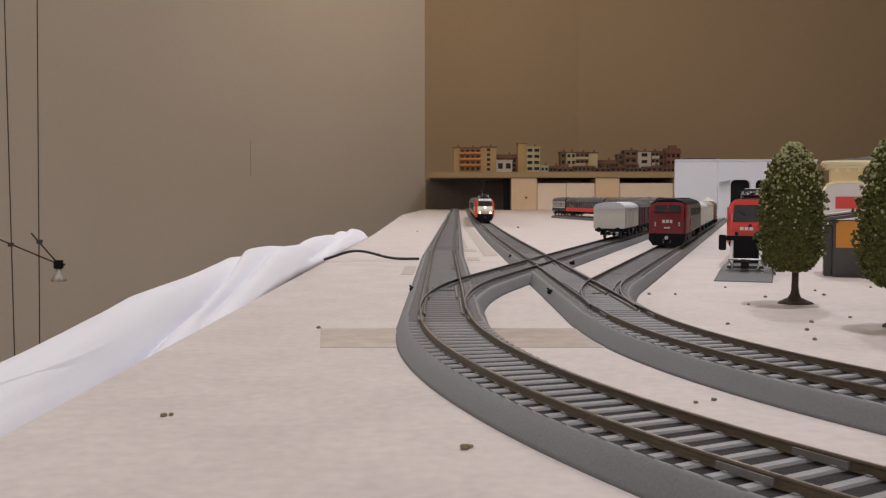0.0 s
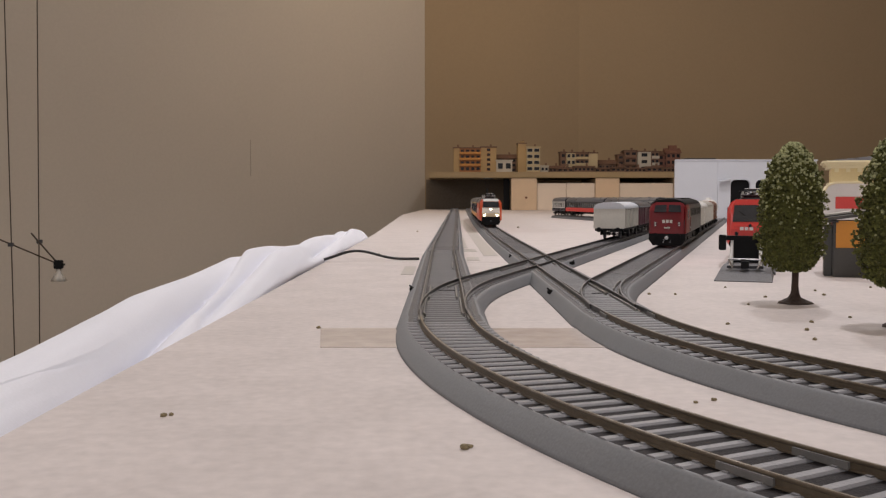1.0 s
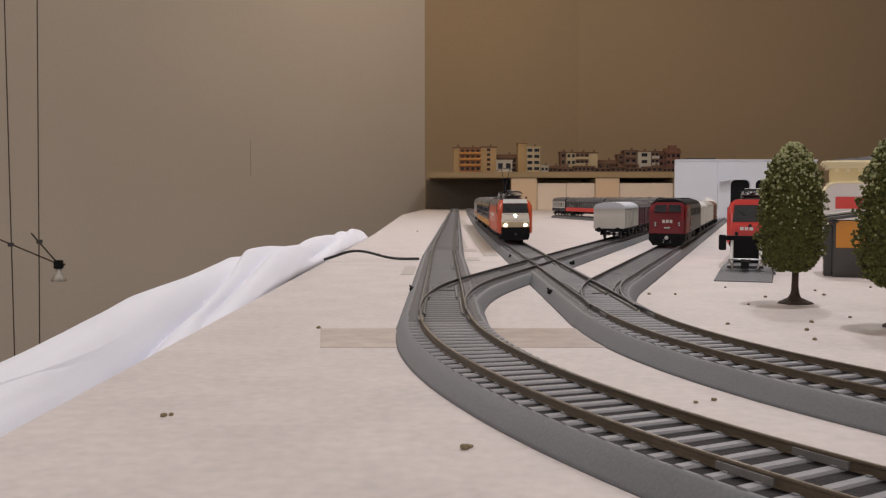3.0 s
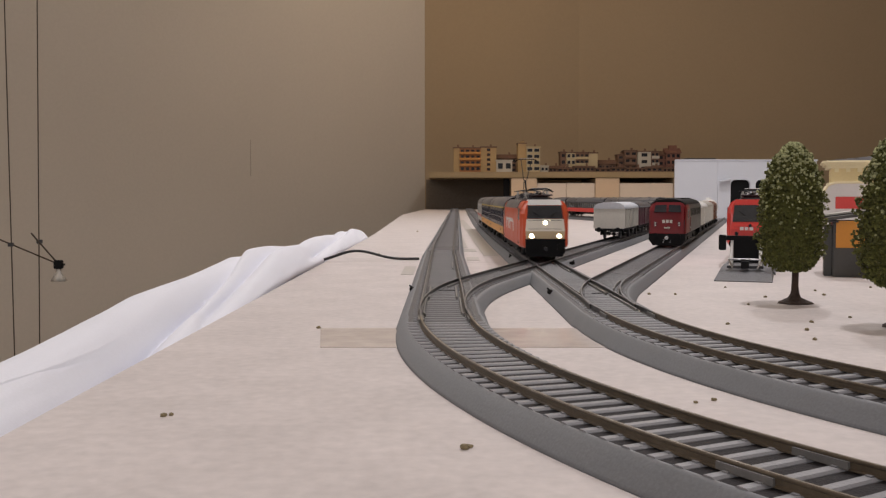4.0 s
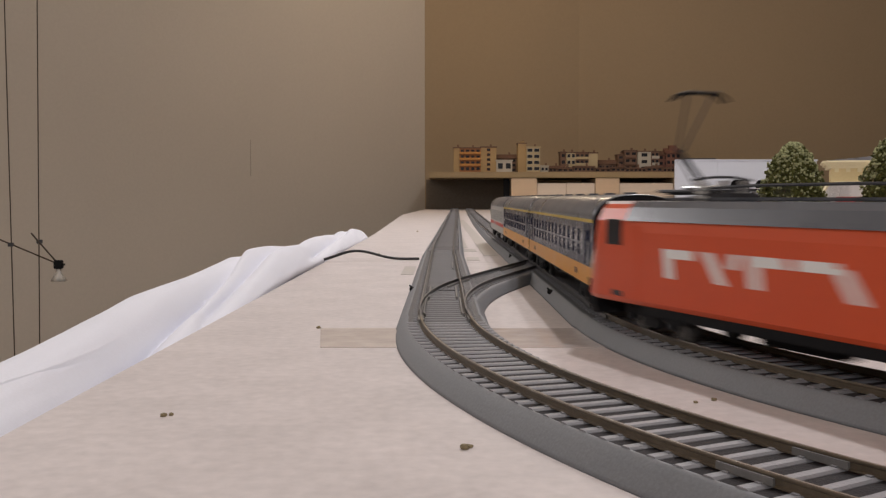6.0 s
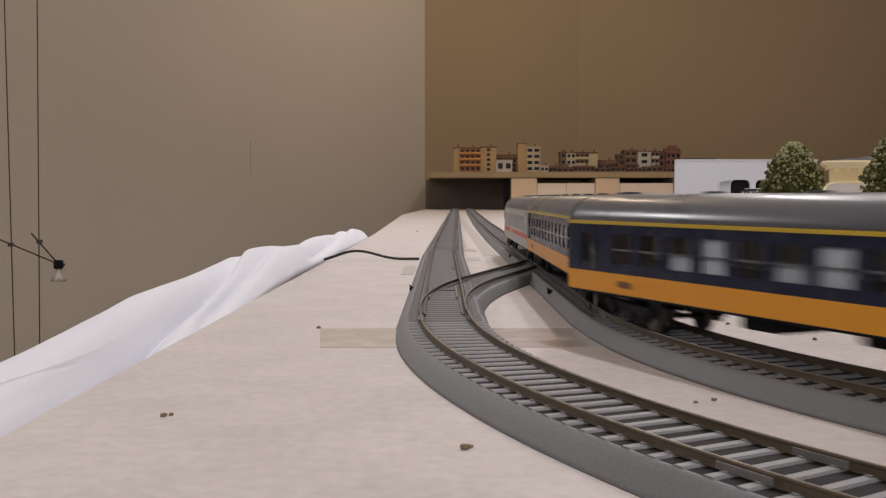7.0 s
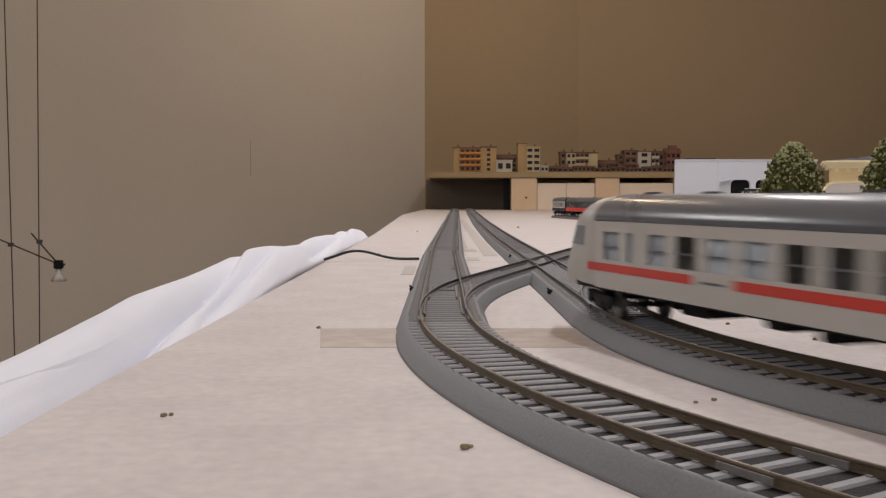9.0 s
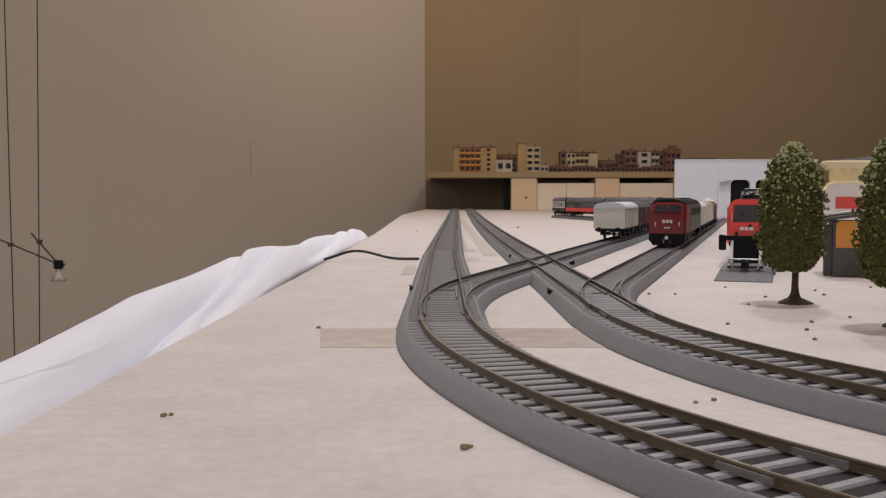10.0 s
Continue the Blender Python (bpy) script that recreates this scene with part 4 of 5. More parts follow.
for sx in (-1, 1):
    bm = B()
    box(bm, sx * 9.2 - 0.9, sx * 9.2 + 0.9, 44, 46, 6, 26, 0.2)
    rod(bm, (sx * 9.2, 30, 7), (sx * 9.2, 45, 22), 1.0, 6)
    part("post", bm, M_WHITE, stop, "silver-white post")
    bm = B()
    rod(bm, (sx * 9.0, 46, 21.5), (sx * 9.0, 52, 21.5), 1.3, 8)
    disc(bm, (sx * 9.0, 52, 21.5), (0, 1, 0), 2.7, 1.0, 14)
    part("buffer", bm, M_BLACK, stop)
bm = B()
box(bm, -16, 16, 43, 47, 24.0, 27.2, 0.3)
beam = part("crossbeam", bm, M_BLACK, stop, "black crossbeam")
for sx in (-1, 1):
    bm = B()
    box(bm, sx * 15.2 - 2.4, sx * 15.2 + 2.4, 40.5, 44, 17.5, 27.8, 0.5)
    part("end_block", bm, M_BLACK, beam, "black end block")
bm = B()
box(bm, -8.2, 8.2, 45.5, 48, 9, 24, 0.3)
part("backing_plate", bm, M_BLACK, stop)
bm = B()
box(bm, -11.5, 11.5, 28, 31, 6.3, 8.0, 0.3)
part("foot_beam", bm, M_DARKGREY, stop)
bm = B()
box(bm, -2.5, 2.5, 24, 34, 6.3, 11.0, 0.3)
part("foot_block", bm, M_BLACK, stop)
bm = B()
rod(bm, (-10.5, 29, 12.2), (10.5, 29, 12.2), 0.7, 6)
rod(bm, (-10.5, 29, 12.2), (-7.5, 26, 6.4), 0.6, 6)
rod(bm, (10.5, 29, 12.2), (7.5, 26, 6.4), 0.6, 6)
part("stay", bm, M_STEEL, stop, "thin grey stay")


# ---- model trees ----
def crown_width(f):
    """The crown's width at a share of its height, from 0 to 1."""
    return float(np.interp(f, (0, 0.08, 0.21, 0.34, 0.55, 0.77, 0.9, 0.97, 1.0), (0.45, 0.82, 0.98, 1.0, 0.93, 0.76, 0.50, 0.28, 0.1)))


def tree(name, x, y, h, w, seed):
    """A model tree: turned trunk with flared foot, twigs and a crown of many flock clumps."""
    rng = random.Random(seed)
    t = thing(name, "bushy green model tree with brown trunk and flared foot", "model tree", "model trees", at=pose(x * MM, y * MM, 0))
    bm = B()
    n = 14
    rings = []
    for z, r in ((0.05, 8.2), (0.7, 7.8), (1.6, 5.4), (3.0, 3.1), (5.0, 2.1), (9.0, 1.6), (14, 1.5), (20, 1.7), (30, 1.6), (60, 0.8)):
        rings.append([(r * math.cos(2 * math.pi * k / n) * (1 + 0.12 * math.sin(3 * k + z)), r * math.sin(2 * math.pi * k / n) * (1 + 0.12 * math.cos(2 * k + z)), z) for k in range(n)])
    loft(bm, rings)
    for k in range(16):
        z = 16 + 3.0 * k
        a = k * 2.4
        rr = w * 0.36 * (1 - (k / 22.0) ** 2)
        rod(bm, (0, 0, z), (rr * math.cos(a), rr * math.sin(a), z + 6), 0.55, 5, 0.25)
    part("trunk", bm, M_BARK, t, "dark brown flared trunk")
    z0 = h * 0.20
    bm = B()
    rings = []
    for k in range(22):
        f = k / 21
        pr = crown_width(f)
        ring = []
        for q in range(20):
            a = 2 * math.pi * q / 20
            rr = w / 2 * 0.80 * pr * (1 + 0.13 * noise.noise(Vector((math.cos(a) * 2, math.sin(a) * 2, f * 9 + seed))))
            ring.append((rr * math.cos(a) - 2.2, rr * math.sin(a), z0 + 1.5 + f * (h - z0 - 6)))
        rings.append(ring)
    loft(bm, rings)
    part("crown_core", bm, M_LEAF, t)
    # paler clumps, denser towards the top, paint the light falling on the crown
    for nm, mt, count, lift in (("crown", M_LEAF, 6500, 0.0), ("crown_toplit_layer", M_LEAF_TOPLIT, 4200, 0.5)):
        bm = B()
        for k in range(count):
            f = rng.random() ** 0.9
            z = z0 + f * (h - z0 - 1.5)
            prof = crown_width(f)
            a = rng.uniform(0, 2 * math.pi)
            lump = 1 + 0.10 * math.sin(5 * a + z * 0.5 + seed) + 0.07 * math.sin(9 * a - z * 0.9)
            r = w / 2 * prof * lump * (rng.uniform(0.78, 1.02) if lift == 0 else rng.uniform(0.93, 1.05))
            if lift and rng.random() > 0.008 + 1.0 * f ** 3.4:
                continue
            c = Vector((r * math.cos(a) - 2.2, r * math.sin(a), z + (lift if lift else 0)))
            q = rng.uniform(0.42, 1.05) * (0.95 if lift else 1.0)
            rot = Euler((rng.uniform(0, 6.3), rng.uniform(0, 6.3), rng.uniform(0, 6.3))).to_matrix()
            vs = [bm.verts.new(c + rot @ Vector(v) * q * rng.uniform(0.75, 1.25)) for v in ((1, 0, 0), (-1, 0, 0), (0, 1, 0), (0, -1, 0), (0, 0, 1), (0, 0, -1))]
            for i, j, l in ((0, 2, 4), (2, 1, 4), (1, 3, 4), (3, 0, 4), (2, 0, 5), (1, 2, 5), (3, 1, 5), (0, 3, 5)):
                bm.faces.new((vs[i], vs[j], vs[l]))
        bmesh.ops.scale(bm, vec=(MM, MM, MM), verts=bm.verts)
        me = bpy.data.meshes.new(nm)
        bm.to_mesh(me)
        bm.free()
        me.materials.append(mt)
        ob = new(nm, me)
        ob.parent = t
    return t


tree("model_tree", 175, 476, 80.5, 31.5, 3)
tree("model_tree", 187, 388, 81.0, 32.5, 8)


# ---- kiosk, hall, station, shed ----
kiosk = thing("roadside_kiosk", "charcoal model kiosk with amber sign panel and sloped roof", "model building", at=pose(0.259, 0.637, 0, 0, 0, -18))
bm = B()
box(bm, 0, 66, 0, 46, 0.05, 37, 0.3)
part("wall", bm, M_KIOSK, kiosk)
bm = B()
prism(bm, [(-4, 37.5), (70, 47.5), (70, 49.5), (-4, 39.5)], -5, 50, "y")
part("roof", bm, M_KIOSK, kiosk, "charcoal sloped roof slab")
bm = B()
prism(bm, [(-6, 40.0), (30, 45), (30, 46), (-6, 41.0)], 12, 42, "y")
part("roof_panel", bm, M_LIGHTGREY, kiosk, "pale roof edge panel")
bm = B()
box(bm, 1.5, 52, -1.2, 0.2, 19.5, 37.4, 0.2)
sign = part("sign_panel", bm, M_SIGN, kiosk, "amber sign panel")
for k in range(5):
    bm = B()
    box(bm, 12 + k * 5.0, 15.4 + k * 5.0, -1.5, -1.0, 27.0, 32.0, 0.1)
    part("logo_bar", bm, M_SIGN2, sign, "yellow plain bar")
bm = B()
box(bm, -5.0, -0.2, 8, 20, 0.05, 34, 0.3)
part("side_cabinet", bm, M_KIOSK, kiosk)
bm = B()
box(bm, -6, 3, -3, 3, 36.2, 37.4, 0.2)
part("canopy", bm, M_DARKGREY, kiosk)

hall = thing("rounded_hall", "cream model hall with rounded roof and red front panel", "model building", at=pose(0.340, 0.860, 0, 0, 0, -20))
bm = B()
prism(bm, [(0, 0.05), (44, 0.05), (44, 58), (40, 63), (34, 65.5), (10, 65.5), (4, 63), (0, 57)], 0, 90, "y")
part("wall", bm, M_WHITE, hall)
bm = B()
prism(bm, [(-1, 56), (3.4, 64), (9.6, 67), (34.4, 67), (40.6, 64), (45, 57), (44.0, 57), (40, 62.8), (34, 65.2), (10, 65.2), (4, 62.8), (0, 56)], -2.5, 92, "y")
part("roof", bm, M_STATION2, hall, "cream rounded roof shell")
bm = B()
box(bm, 10, 42, -1.0, 0.3, 43, 53.5, 0.3)
part("front_panel", bm, M_SIGNALRED, hall, "red front panel")

station = thing("station_building", "yellow plaster model station with cornice and arched windows", "model building", at=pose(0.520, 1.290, 0, 0, 0, -20))
bm = B()
box(bm, 0, 420, 0, 90, 0.05, 92)
part("wall", bm, M_STATION, station)
for nm, z0, z1, o in (("cornice", 92, 96, 6.0), ("cornice", 96, 99, 9.0), ("cornice", 99, 102, 12.0), ("string_course", 70, 73, 4.0), ("string_course", 64, 66, 3.0)):
    bm = B()
    box(bm, -o, 420 + o, -o, 90 + o, z0, z1, 0.6)
    part(nm, bm, M_STATION2, station, "pale yellow moulding")
for k in range(30):
    bm = B()
    box(bm, 4 + k * 14, 9 + k * 14, -5.5, -0.1, 87, 91.8, 0.4)
    part("bracket", bm, M_STATION2, station)
bm = B()
loft(bm, [[(-8, -8, 102.2), (428, -8, 102.2), (428, 98, 102.2), (-8, 98, 102.2)], [(70, 38, 111), (350, 38, 111), (350, 52, 111), (70, 52, 111)]])
part("roof", bm, M_GREYROOF, station, "grey hipped roof")
for k in range(9):
    xx = 22 + k * 44
    o = [(xx - 9, 26), (xx + 9, 26), (xx + 9, 48)] + [(xx + 9 * math.cos(math.pi * q / 8), 48 + 9 * math.sin(math.pi * q / 8)) for q in range(1, 8)] + [(xx - 9, 48)]
    bm = B()
    prism(bm, [(xx + (u - xx) * 1.3, 26 + (z - 26) * 1.1) for u, z in o], -1.4, 0.2, "y")
    wf = part("window_surround", bm, M_STATION2, station)
    bm = B()
    prism(bm, o, -1.9, 0.2, "y")
    wp = part("pane", bm, M_GLASS, wf)
bm = B()
box(bm, 150, 190, -14, 0, 66, 100, 1.0)
part("bay", bm, M_STATION, station)

shed = thing("engine_shed", "white foam-board model engine shed with dark arched gates", "model building", at=pose(0.566, 2.350, 0))
bm = B()
o = [(0, 0.05), (0, 143), (104, 143), (104, 0.05)]
prism(bm, o, 0, 8, "y")
part("wall_panel", bm, M_SHED, shed, "plain white panel")
bm = B()


def arch_ring(x0, x1, z1):
    r = 12.0
    pts = [(x0, 0.05), (x0, z1 - r)]
    pts += [(x0 + r - r * math.cos(math.pi / 2 * q / 5), z1 - r + r * math.sin(math.pi / 2 * q / 5)) for q in range(1, 6)]
    pts += [(x1 - r + r * math.sin(math.pi / 2 * q / 5), z1 - r + r * math.cos(math.pi / 2 * q / 5)) for q in range(0, 6)]
    pts += [(x1, 0.05)]
    return pts


gates = [arch_ring(136, 184, 97), arch_ring(197, 246, 97), arch_ring(260, 310, 97)]
o = [(104.6, 143), (104.6, 0.05)]
for g in gates:
    o += g
o += [(345, 0.05), (345, 143)]
prism(bm, o, 0, 8, "y")
part("gate_wall", bm, M_SHED, shed, "white panel with arched gates")
bm = B()
prism(bm, [(108, 94), (134, 101), (134, 97.5), (108, 91)], -16, -0.2, "y")
part("lamp_bracket", bm, M_SHED, shed)
bm = B()
prism(bm, [(0, 8.2), (345, 8.2), (345, 150), (42, 150)], 0.05, 142.8, "z")
bmesh.ops.delete(bm, geom=[f for f in bm.faces if abs(f.normal.y + 1) < 0.01], context="FACES")
part("rear_wall", bm, M_BLACK, shed)
bm = B()
prism(bm, [(-2, -2), (347, -2), (347, 152), (40, 152)], 143.2, 146.5, "z")
part("roof", bm, M_SHED, shed)
bm = B()
box(bm, 24, 100, 2, 40, 146.6, 149.5)
part("roof_strip", bm, M_DARKGREY, shed, "dark strip on the roof")


# ---- shelf over the tunnel mouth, its wooden fronts and the houses on it ----
SH0, SH1, SHY = 141.0, 167.0, 4205.0
bm = B()
box(bm, -62, 1420, SHY, 4760, SH0, SH1, 1.5)
tagged(part("shelf_board", bm, M_SHELF), "long yellowed wooden shelf board over the tracks", "shelf")


def crate(name, x0, x1, z1, label, y=SHY + 6, knot=False, deep=420):
    c = thing(name, label, "wooden box", "wooden boxes under the shelf", at=pose(x0 * MM, y * MM, 0))
    w = x1 - x0
    bm = B()
    box(bm, 0, w, 0, 9, 0.05, z1, 0.8)
    f = part("front_board", bm, M_PLY if z1 > 130 else M_PLY2, c)
    bm = B()
    for xa in (1, w - 9):
        box(bm, xa, xa + 8, 9.2, deep, 0.05, z1 - 1)
    part("side_board", bm, M_PLY, c)
    if knot:
        bm = B()
        disc(bm, (w * 0.58, -0.3, z1 * 0.39), (0, 1, 0), 5.5, 1.2, 14)
        part("knot", bm, M_BROWN, f, "dark wood knot")
    return c


crate("wooden_box", 299, 411, 139.5, "pale plywood upright box with a knot", knot=True)
crate("wooden_box", 413, 539, 118, "pale plywood drawer front under the shelf", y=SHY + 14)
crate("wooden_box", 541, 665, 118, "pale plywood drawer front under the shelf", y=SHY + 14)
crate("wooden_box", 667, 772, 139.5, "pale plywood upright box")
crate("wooden_box", 774, 1008, 118, "wide pale plywood drawer front under the shelf", y=SHY + 14)
crate("wooden_box", 1010, 1120, 139.5, "pale plywood upright box")
# two added dark sheets whose colour stands for the shade under the shelf
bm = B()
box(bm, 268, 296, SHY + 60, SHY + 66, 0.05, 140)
tagged(part("tunnel_shade_sheet", bm, M_BLACK), "black sheet added for the deep shade in the tunnel mouth", "board")
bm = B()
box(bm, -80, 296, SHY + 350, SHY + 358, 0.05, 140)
tagged(part("tunnel_shade_rear", bm, M_CAVE), "dark sheet added for the shade at the tunnel's rear", "board")


def house(name, x, y, w, d, h, storeys, cols, wall_mat, roof_mat, label, flat=True, balcony=None, ledge=None, columns=None, wide=0.30, glaze=True, hut=False, trim=None):
    """A model apartment house: walls, roof, floors of windows, balconies."""
    hs = thing(name, label, "model house", "model houses on the shelf", at=pose(x * MM, y * MM, SH1 * MM))
    bm = B()
    box(bm, 0, w, 0, d, 0.05, h)
    part("wall", bm, wall_mat, hs)
    bm = B()
    if flat:
        box(bm, -3, w + 3, -3, d + 3, h, h + 5, 0.8)
    else:
        prism(bm, [(-6, h), (d + 6, h), (d / 2, h + d * 0.32)], -5, w + 5, "x")
    rf = part("roof", bm, roof_mat, hs)
    bm = B()
    box(bm, w * 0.6, w * 0.6 + 8, d * 0.4, d * 0.4 + 8, h + 3, h + 16 + (0 if flat else d * 0.2))
    part("chimney", bm, M_HOUSE_B, rf)
    if hut:
        bm = B()
        box(bm, w * 0.25, w * 0.8, d * 0.2, d * 0.6, h + 4, h + 13 + (0 if flat else d * 0.3), 0.6)
        part("roof_hut", bm, wall_mat, rf)
    fh = h / storeys
    for i in range(storeys):
        for k in (range(cols) if columns is None else columns):
            if not glaze:
                break
            xc = (k + 0.5) * w / cols
            ww = w / cols * wide
            bm = B()
            box(bm, xc - ww - 1.2, xc + ww + 1.2, -0.9, 0.2, i * fh + fh * 0.25, i * fh + fh * 0.86)
            fr = part("window", bm, trim or M_HOUSE_G if wall_mat not in (M_HOUSE_B, M_HOUSE_R, M_HOUSE_O) else wall_mat, hs)
            bm = B()
            box(bm, xc - ww, xc + ww, -1.4, 0.1, i * fh + fh * 0.31, i * fh + fh * 0.80)
            part("pane", bm, M_GLASS, fr)
        if balcony and i > 0:
            bm = B()
            box(bm, w * balcony[0], w * balcony[1], -9, -0.2, i * fh + 0.5, i * fh + 2.5)
            bl = part("balcony", bm, ledge or roof_mat, hs)
            bm = B()
            box(bm, w * balcony[0], w * balcony[1], -9.6, -8.6, i * fh + 2.5, i * fh + fh * 0.42)
            part("parapet", bm, ledge or roof_mat, bl)
    return hs


HY = 4240
house("apartment_house", 47, HY, 26, 80, 105, 4, 1, M_HOUSE_Y, M_TILE, "ochre end bay of a model apartment block", glaze=False)
house("apartment_house", 73.5, HY - 4, 92, 80, 103, 4, 4, M_HOUSE_O, M_TILE, "ochre model apartment block with rust balconies", balcony=(0.0, 1.0), ledge=M_HOUSE_O2)
house("apartment_house", 166, HY, 69, 80, 107, 5, 3, M_HOUSE_Y, M_TILE, "yellow model apartment block with narrow windows", columns=(1,), trim=M_HOUSE_O)
house("town_house", 243, HY + 60, 84, 60, 62, 3, 3, M_HOUSE_B, M_TILE, "dark brown model town house with steep roof", flat=False)
house("arcade_house", 234, HY - 8, 70, 50, 48, 1, 2, M_HOUSE_G, M_HOUSE_G, "grey-white model arcade with dark archways")
house("tower_house", 330, HY + 6, 36, 70, 124, 5, 1, M_HOUSE_Y, M_HOUSE_B, "tall ochre model tower with roof hut", glaze=False, hut=True)
house("tower_house", 366.5, HY - 6, 60, 80, 107, 4, 2, M_HOUSE_W, M_HOUSE_W, "tall cream model block with large windows", wide=0.36)
house("low_house", 430, HY, 34, 40, 24, 1, 2, M_HOUSE_G, M_HOUSE_G, "low white model kiosk with dark windows")
house("low_house", 468, HY + 10, 48, 40, 16, 1, 3, M_HOUSE_B, M_TILE, "low brown model row house with tiled roof", flat=False)
house("apartment_house", 520, HY + 24, 24, 70, 86, 3, 1, M_HOUSE_B, M_TILE, "narrow brown stair wing of a model apartment house")
house("apartment_house", 545, HY + 14, 40, 70, 84, 3, 2, M_HOUSE_W, M_TILE, "cream model apartment house with brown roof edge")
house("apartment_house", 585.5, HY + 20, 58, 60, 84, 3, 3, M_HOUSE_B, M_TILE, "recessed brown balcony front of a model apartment house", balcony=(0.0, 1.0), ledge=M_HOUSE_W)
house("apartment_house", 644, HY + 14, 38, 70, 82, 3, 1, M_HOUSE_W, M_TILE, "cream model apartment house with brown roof edge", glaze=False)
house("low_house", 690, HY + 30, 76, 60, 36, 1, 5, M_HOUSE_B, M_TILE, "low brown model house with tiled roof", flat=False)
house("apartment_house", 772, HY + 16, 26, 70, 74, 3, 1, M_HOUSE_B, M_TILE, "brown side wing of a model apartment house", balcony=(0.0, 1.0), ledge=M_TILE)
house("apartment_house", 799, HY + 4, 54, 70, 92, 3, 2, M_HOUSE_B, M_TILE, "brown model apartment house with dark balconies", balcony=(0.05, 0.95), ledge=M_HOUSE_B)
house("apartment_house", 856, HY - 2, 58, 80, 88, 3, 1, M_HOUSE_G, M_HOUSE_B, "grey-white model house with a tall window column", wide=0.22)
house("apartment_house", 915, HY + 6, 36, 70, 88, 3, 2, M_HOUSE_B, M_TILE, "brown model apartment house with dark balconies", balcony=(0.1, 1.0), ledge=M_HOUSE_G)
house("town_house", 954, HY + 24, 44, 60, 76, 3, 2, M_HOUSE_R, M_TILE, "reddish brown model town house with steep roof", flat=False)
house("town_house", 984, HY + 10, 62, 70, 84, 3, 3, M_HOUSE_R, M_HOUSE_R, "reddish brown model town house with steep roof", flat=False, hut=True)
for x, w, h in ((500, 70, 14), (572, 90, 20), (664, 70, 13), (736, 60, 17), (798, 90, 13), (890, 70, 18), (962, 90, 14)):
    house("low_house", x, HY - 24, w, 20, h, 1, max(2, int(w / 18)), M_HOUSE_B, M_TILE, "low dark model shed row on the shelf", flat=False)


# ---- white cloth over the board's edge ----
def cloth():
    """A thick roll with deep creases that wind round it along the edge."""
    bm = B()
    n, steps = 150, 260
    rings = []
    for i in range(steps + 1):
        f = i / steps
        y = 60 + f * 1260
        top = float(np.interp(y, (60, 200, 271, 311, 364, 439, 553, 636, 700, 805, 949, 1187, 1250, 1320), (-3, 0, 2.5, 4, 7, 13, 18, 23, 21, 17, 16, 12, 14, 10)))
        creases = [(float(np.interp(y, (60, 250, 331, 457, 537, 640, 800, 1320), (15, 36, 48, 68, 84, 112, 150, 260))), float(np.interp(y, (60, 250, 330, 500, 650, 900), (3, 8, 18, 13, 6, 0)))),
                   (float(np.interp(y, (300, 457, 537, 604, 700, 805, 1000, 1320), (20, 46, 58, 68, 80, 92, 130, 220))), float(np.interp(y, (380, 460, 600, 850, 1100), (0, 16, 13, 6, 0)))),
                   (float(np.interp(y, (600, 790, 1000, 1187, 1320), (20, 46, 70, 90, 110))), float(np.interp(y, (700, 820, 1150, 1320), (0, 12, 8, 4)))),
                   (float(np.interp(y, (60, 300, 500), (72, 68, 80))), float(np.interp(y, (60, 300, 420), (1.6, 1.2, 0))))]
        rad = (34 - 5 * f) * (1 if f < 0.94 else math.sqrt(max(0.03, 1 - ((f - 0.94) / 0.06) ** 2)))
        ring = []
        for k in range(n):
            a = 2 * math.pi * k / n
            r = rad + 2.0 * noise.noise(Vector((math.cos(a) * 1.2, f * 5.0, math.sin(a) * 1.2))) + 0.9 * noise.noise(Vector((math.cos(a - 5 * f) * 4 + 3, f * 6, math.sin(a - 5 * f) * 4)))
            for at, deep in creases:
                d = (math.degrees(a) - at + 180) % 360 - 180
                r -= deep * math.exp(-abs(d) / (7 if d < 0 else 22))
            ring.append((math.cos(a) * r, math.sin(a) * r))
        lift = top - rad
        cx = -128 + 7 * f
        out = []
        for x, z in ring:
            x, z = x + cx, z + lift
            if x > -98.5:
                q = min(1.0, max(0.0, (5.0 - z) / 5.0))
                x = x * (1 - q) + -98.5 * q
            out.append((x, y, z))
        rings.append(out)
    loft(bm, rings)
    # the part that hangs down beside the board
    rings = []
    for i in range(41):
        y = 70 + i * 29
        x = -128 + 5 * math.sin(i * 0.9)
        rings.append([(x - 3, y, -420), (x + 3, y, -420), (x + 4, y, 0), (x - 4, y, 0)])
    loft(bm, rings)
    return tagged(part("white_cloth", bm, M_CLOTH, smooth=True), "twisted white cotton cloth draped along the board's edge", "cloth")


cloth()

# ---- black cable from under the cloth to the track ----
bm = B()
pts = []
for k in range(33):
    f = k / 32
    x = -99 + 79 * f
    z = 1.3 + 11.0 * math.sin(math.pi * min(1, f * 1.1 + 0.06)) ** 2 * (1 - f)
    pts.append((x, 790 + 22 * f + 4 * math.sin(4 * f), z))
tube(bm, pts, 1.15, 10)
tagged(part("power_cable", bm, M_CABLE, smooth=True), "black power cable lying from cloth to track", "cable")


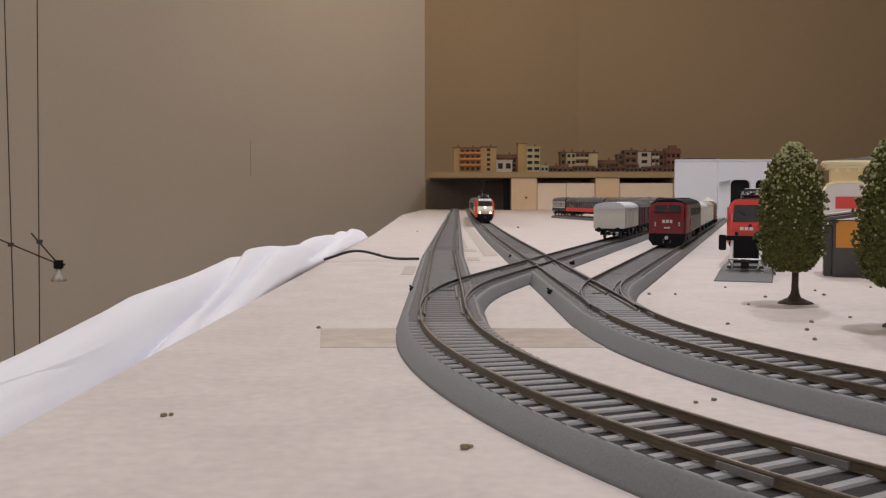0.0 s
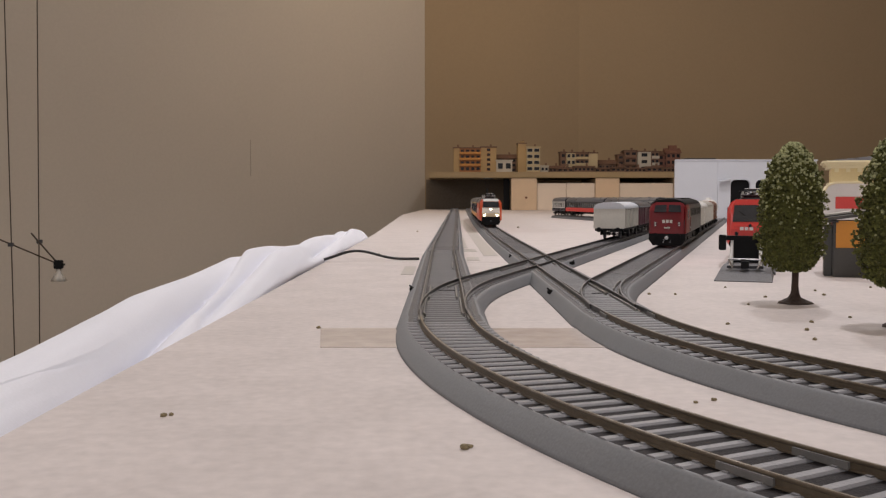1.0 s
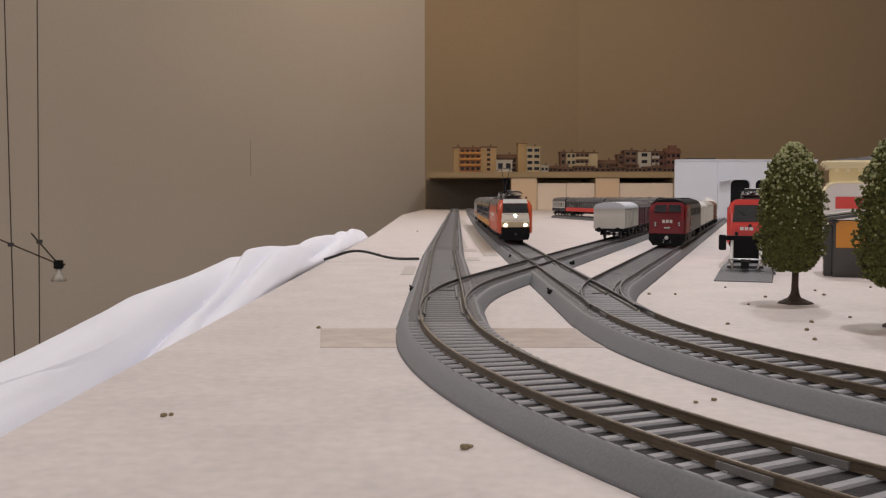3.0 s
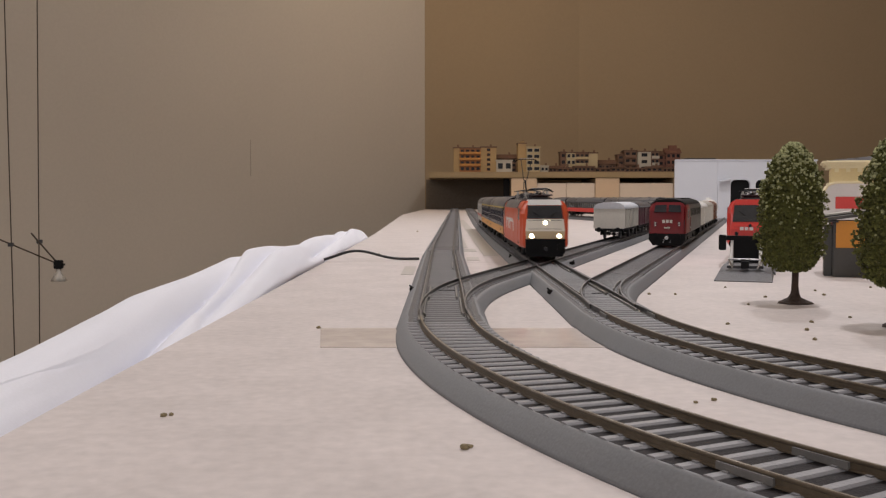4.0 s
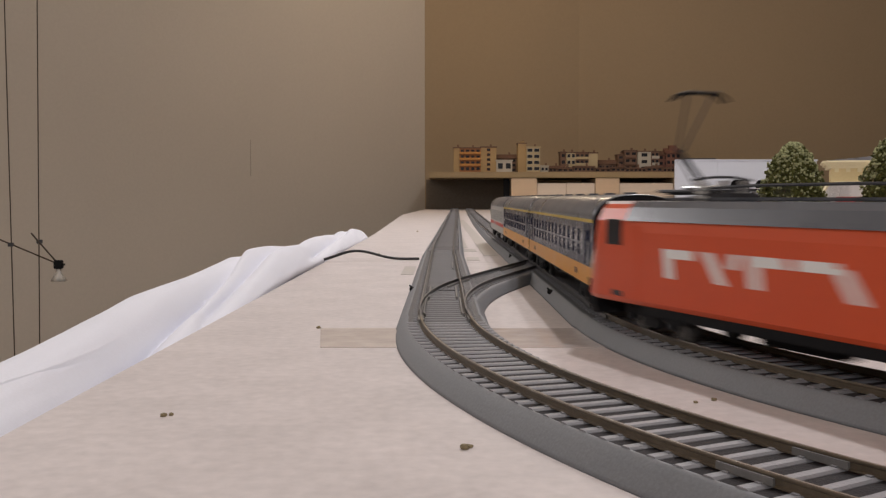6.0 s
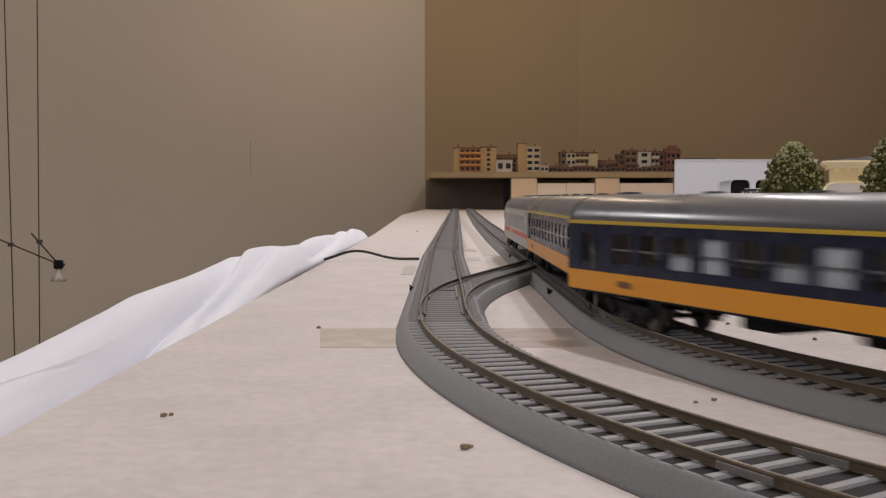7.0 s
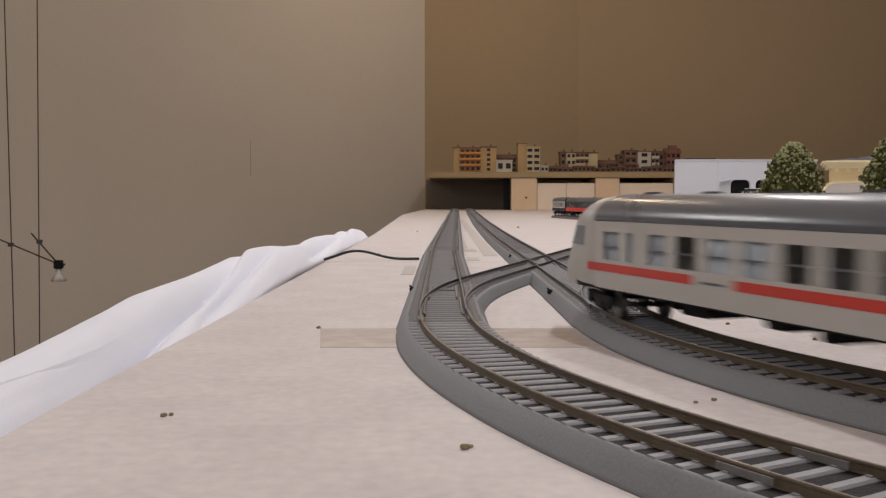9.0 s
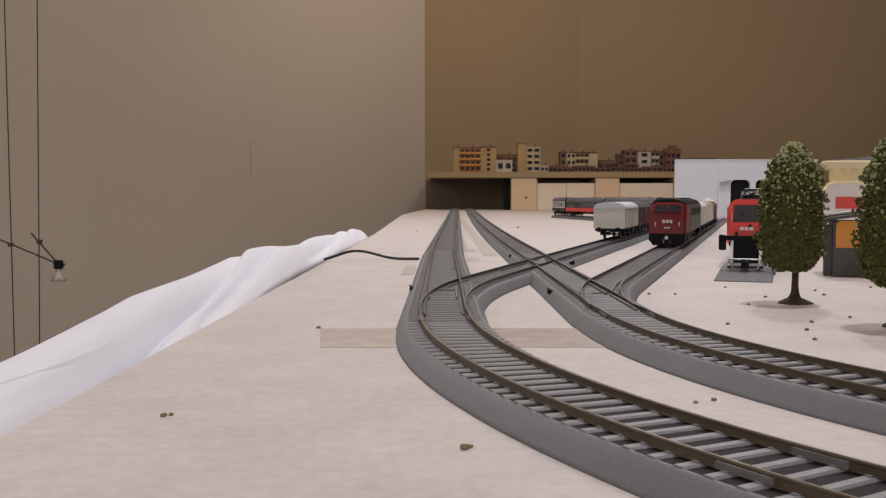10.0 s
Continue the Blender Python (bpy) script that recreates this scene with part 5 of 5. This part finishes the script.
# ---- low-voltage wire lamp hung before the wall ----
lamp = thing("wire_lamp", "clear halogen reflector lamp held between two thin wires", "lamp", at=pose(-1.163, 2.9, -0.165))
bm = B()
rod(bm, (-137, 0, FLOOR_Z + 165), (-150, 0, TOP_Z + 165), 1.9, 6)
part("wire", bm, M_WIRE, lamp, "taut rusty wire")
bm = B()
rod(bm, (-69, 0, FLOOR_Z + 165), (-32, 0, TOP_Z + 165), 1.9, 6)
part("wire", bm, M_WIRE, lamp, "taut rusty wire")
bm = B()
rod(bm, (0, 0, 18), (-190, 10, 96), 2.6, 6)
part("rod", bm, M_WIRE, lamp, "thin holding rod")
bm = B()
rod(bm, (0, 0, 18), (-78, -6, 112), 2.6, 6)
part("rod", bm, M_WIRE, lamp, "thin holding rod")
for x, z in ((-143, 77), (-56, 86)):
    bm = B()
    box(bm, x - 8, x + 8, -5, 5, z - 6, z + 6, 1.5)
    part("clamp", bm, M_DARKGREY, lamp)
bm = B()
box(bm, -12, 12, -10, 10, 4, 30, 2)
box(bm, 12, 20, -3, 3, 14, 20, 1)
part("socket", bm, M_BLACK, lamp, "black lamp socket")
bm = B()
n = 24
rings = [[(r * math.cos(2 * math.pi * k / n), r * math.sin(2 * math.pi * k / n), z) for k in range(n)] for r, z in ((7, 6), (9, -6), (16, -20), (24, -33), (23, -33.5), (14, -20), (6, -5))]
loft(bm, rings)
part("reflector", bm, M_CLEAR, lamp, "clear glass reflector cone", smooth=True)

bm = B()
box(bm, -1.2, 1.2, -1.5, 1.5, 150, 312)
tagged(part("wall_crack", bm, M_CRACK, at=pose(-0.8588, 4.3055, 0, 0, 0, 31.6)), "faint thin hairline crack in the wall", "crack", kind="structure")

# ---- turnout fittings ----
def lever(x, y, yaw):
    bm = B()
    box(bm, -1.3, 1.3, -2.0, 2.0, -1.0, 1.1, 0.3)
    rod(bm, (0, 0, 0.8), (-1.4, 0.6, 1.9), 0.5, 6)
    tagged(part("point_lever", bm, M_BLACK, at=pose(x * MM, y * MM, 4.7 * MM, 0, 0, yaw)), "small black hand lever on the turnout's ballast", "point lever", "point levers")


for x, y, yaw in ((-16.2, 502, 0), (54.4, 487, 0), (94.7, 703, 200), (55.5, 782, 20)):
    lever(x, y, yaw)


def guard_rail(path, s0, s1, c):
    bm = B()
    loft(bm, sweep(path, [(c - 0.4, 5.9), (c + 0.4, 5.9), (c + 0.3, RAIL_TOP - 1.0), (c - 0.3, RAIL_TOP - 1.0)], s0, s1, 6))
    tagged(part("guard_rail", bm, M_JOINER), "short worn guard rail inside the turnout", "guard rail", "guard rails")


z1, z2 = P1.zero, P2.zero
for pth, s0, s1, c in ((P1, z1 - 118, z1 - 60, -6.4), (P1, z1 - 118, z1 - 60, 6.4), (P1, z1 - 300, z1 - 240, -6.4), (P2, z2 - 128, z2 - 70, 6.4), (P2, z2 - 128, z2 - 70, -6.4),
                       (P2, z2 - 345, z2 - 275, -6.3), (P2, z2 - 345, z2 - 275, 6.3), (B1, 210, 280, 6.3), (B1, 210, 280, -6.3), (B1, 90, 140, -6.3), (B2, 90, 140, 6.3),
                       (P1, z1 - 60, z1 + 4, 7.6), (P1, z1 - 60, z1 + 4, -7.6), (P2, z2 - 66, z2 - 4, 7.6), (P2, z2 - 66, z2 - 4, -7.6), (B1, 288, 330, 7.4), (B1, 288, 330, -7.4),
                       (P2, z2 - 410, z2 - 352, 7.4), (P2, z2 - 262, z2 - 205, -7.4), (P2, z2 - 262, z2 - 205, 7.4), (B1, 150, 204, 7.4)):
    guard_rail(pth, s0, s1, c)


def rail_joiner(path, s, c):
    bm = B()
    for o in (-0.75, 0.75):
        loft(bm, sweep(path, [(c + o - 0.3, 6.35), (c + o + 0.3, 6.35), (c + o + 0.25, 7.7), (c + o - 0.25, 7.7)], s - 6, s + 6, 4))
    tagged(part("rail_joiner", bm, M_JOINER), "grey metal joiner clasping two rail ends", "rail joiner", "rail joiners")


for c in (-HALF_GAUGE, HALF_GAUGE):
    rail_joiner(P1, P1.zero + 227, c)
    rail_joiner(P2, P2.zero + 15, c)
    rail_joiner(P1, P1.zero + 20, c)


def tie_bar(x, y, w):
    bm = B()
    box(bm, x - w / 2, x + w / 2, y - 1.3, y + 1.3, 5.0, 6.6, 0.2)
    tagged(part("tie_bar", bm, M_BLACK), "black sliding tie bar of a turnout", "tie bar", "tie bars")


tie_bar(1.5, 478, 10)
tie_bar(77, 463, 10)


# ---- grey adhesive strips between the tracks ----
def strip_of_tape(x0, x1, y0, y1, z=0.05):
    bm = B()
    box(bm, x0, x1, y0, y1, z, z + 0.2)
    tagged(part("paper_tape", bm, M_TAPE2), "greyish paper tape stuck on the board", "tape", "paper tapes")


strip_of_tape(37, 50, 870, 2300)
strip_of_tape(20.5, 33, 935, 985)
strip_of_tape(20.5, 31, 805, 850)
strip_of_tape(20.5, 26, 1010, 2300)
strip_of_tape(-29, -20.2, 655, 735)


# ---- crumbs of scatter on the board ----
def crumb(x, y, r, seed):
    rng = random.Random(seed)
    bm = B()
    bmesh.ops.create_icosphere(bm, subdivisions=2, radius=r)
    for v in bm.verts:
        v.co *= rng.uniform(0.7, 1.25)
        v.co.z = max(-r * 0.45, v.co.z * 0.7)
    tagged(part("moss_crumb", bm, M_CRUMB, at=pose(x * MM, y * MM, r * 0.45 * MM)), "small brown-green crumb of model scatter", "crumb", "scatter crumbs")


for k, (x, y, r) in enumerate(((-67, 228, 0.8), (-65.5, 229, 0.6), (4.4, 198, 0.95), (5.6, 199, 0.7), (64.5, 243, 0.6), (70, 246, 0.7), (-50, 384, 0.9), (118, 396, 0.9), (155, 402, 0.9), (144, 378, 1.0),
                              (137, 352, 0.9), (178, 418, 0.8), (205, 515, 1.0), (112, 520, 0.9), (126, 519, 0.8), (226, 480, 0.9), (238, 500, 0.7), (250, 560, 0.8), (150, 470, 0.7), (165, 560, 0.8),
                              (196, 392, 0.8), (210, 540, 0.8), (170, 505, 0.9), (133, 1700, 2.0), (30, 2400, 1.5), (-40, 1500, 1.4), (-60, 900, 0.8))):
    crumb(x, y, r, k)


def motions():
    for vehicle, back in TRAIN:
        ride(vehicle, P2, back)


motions()
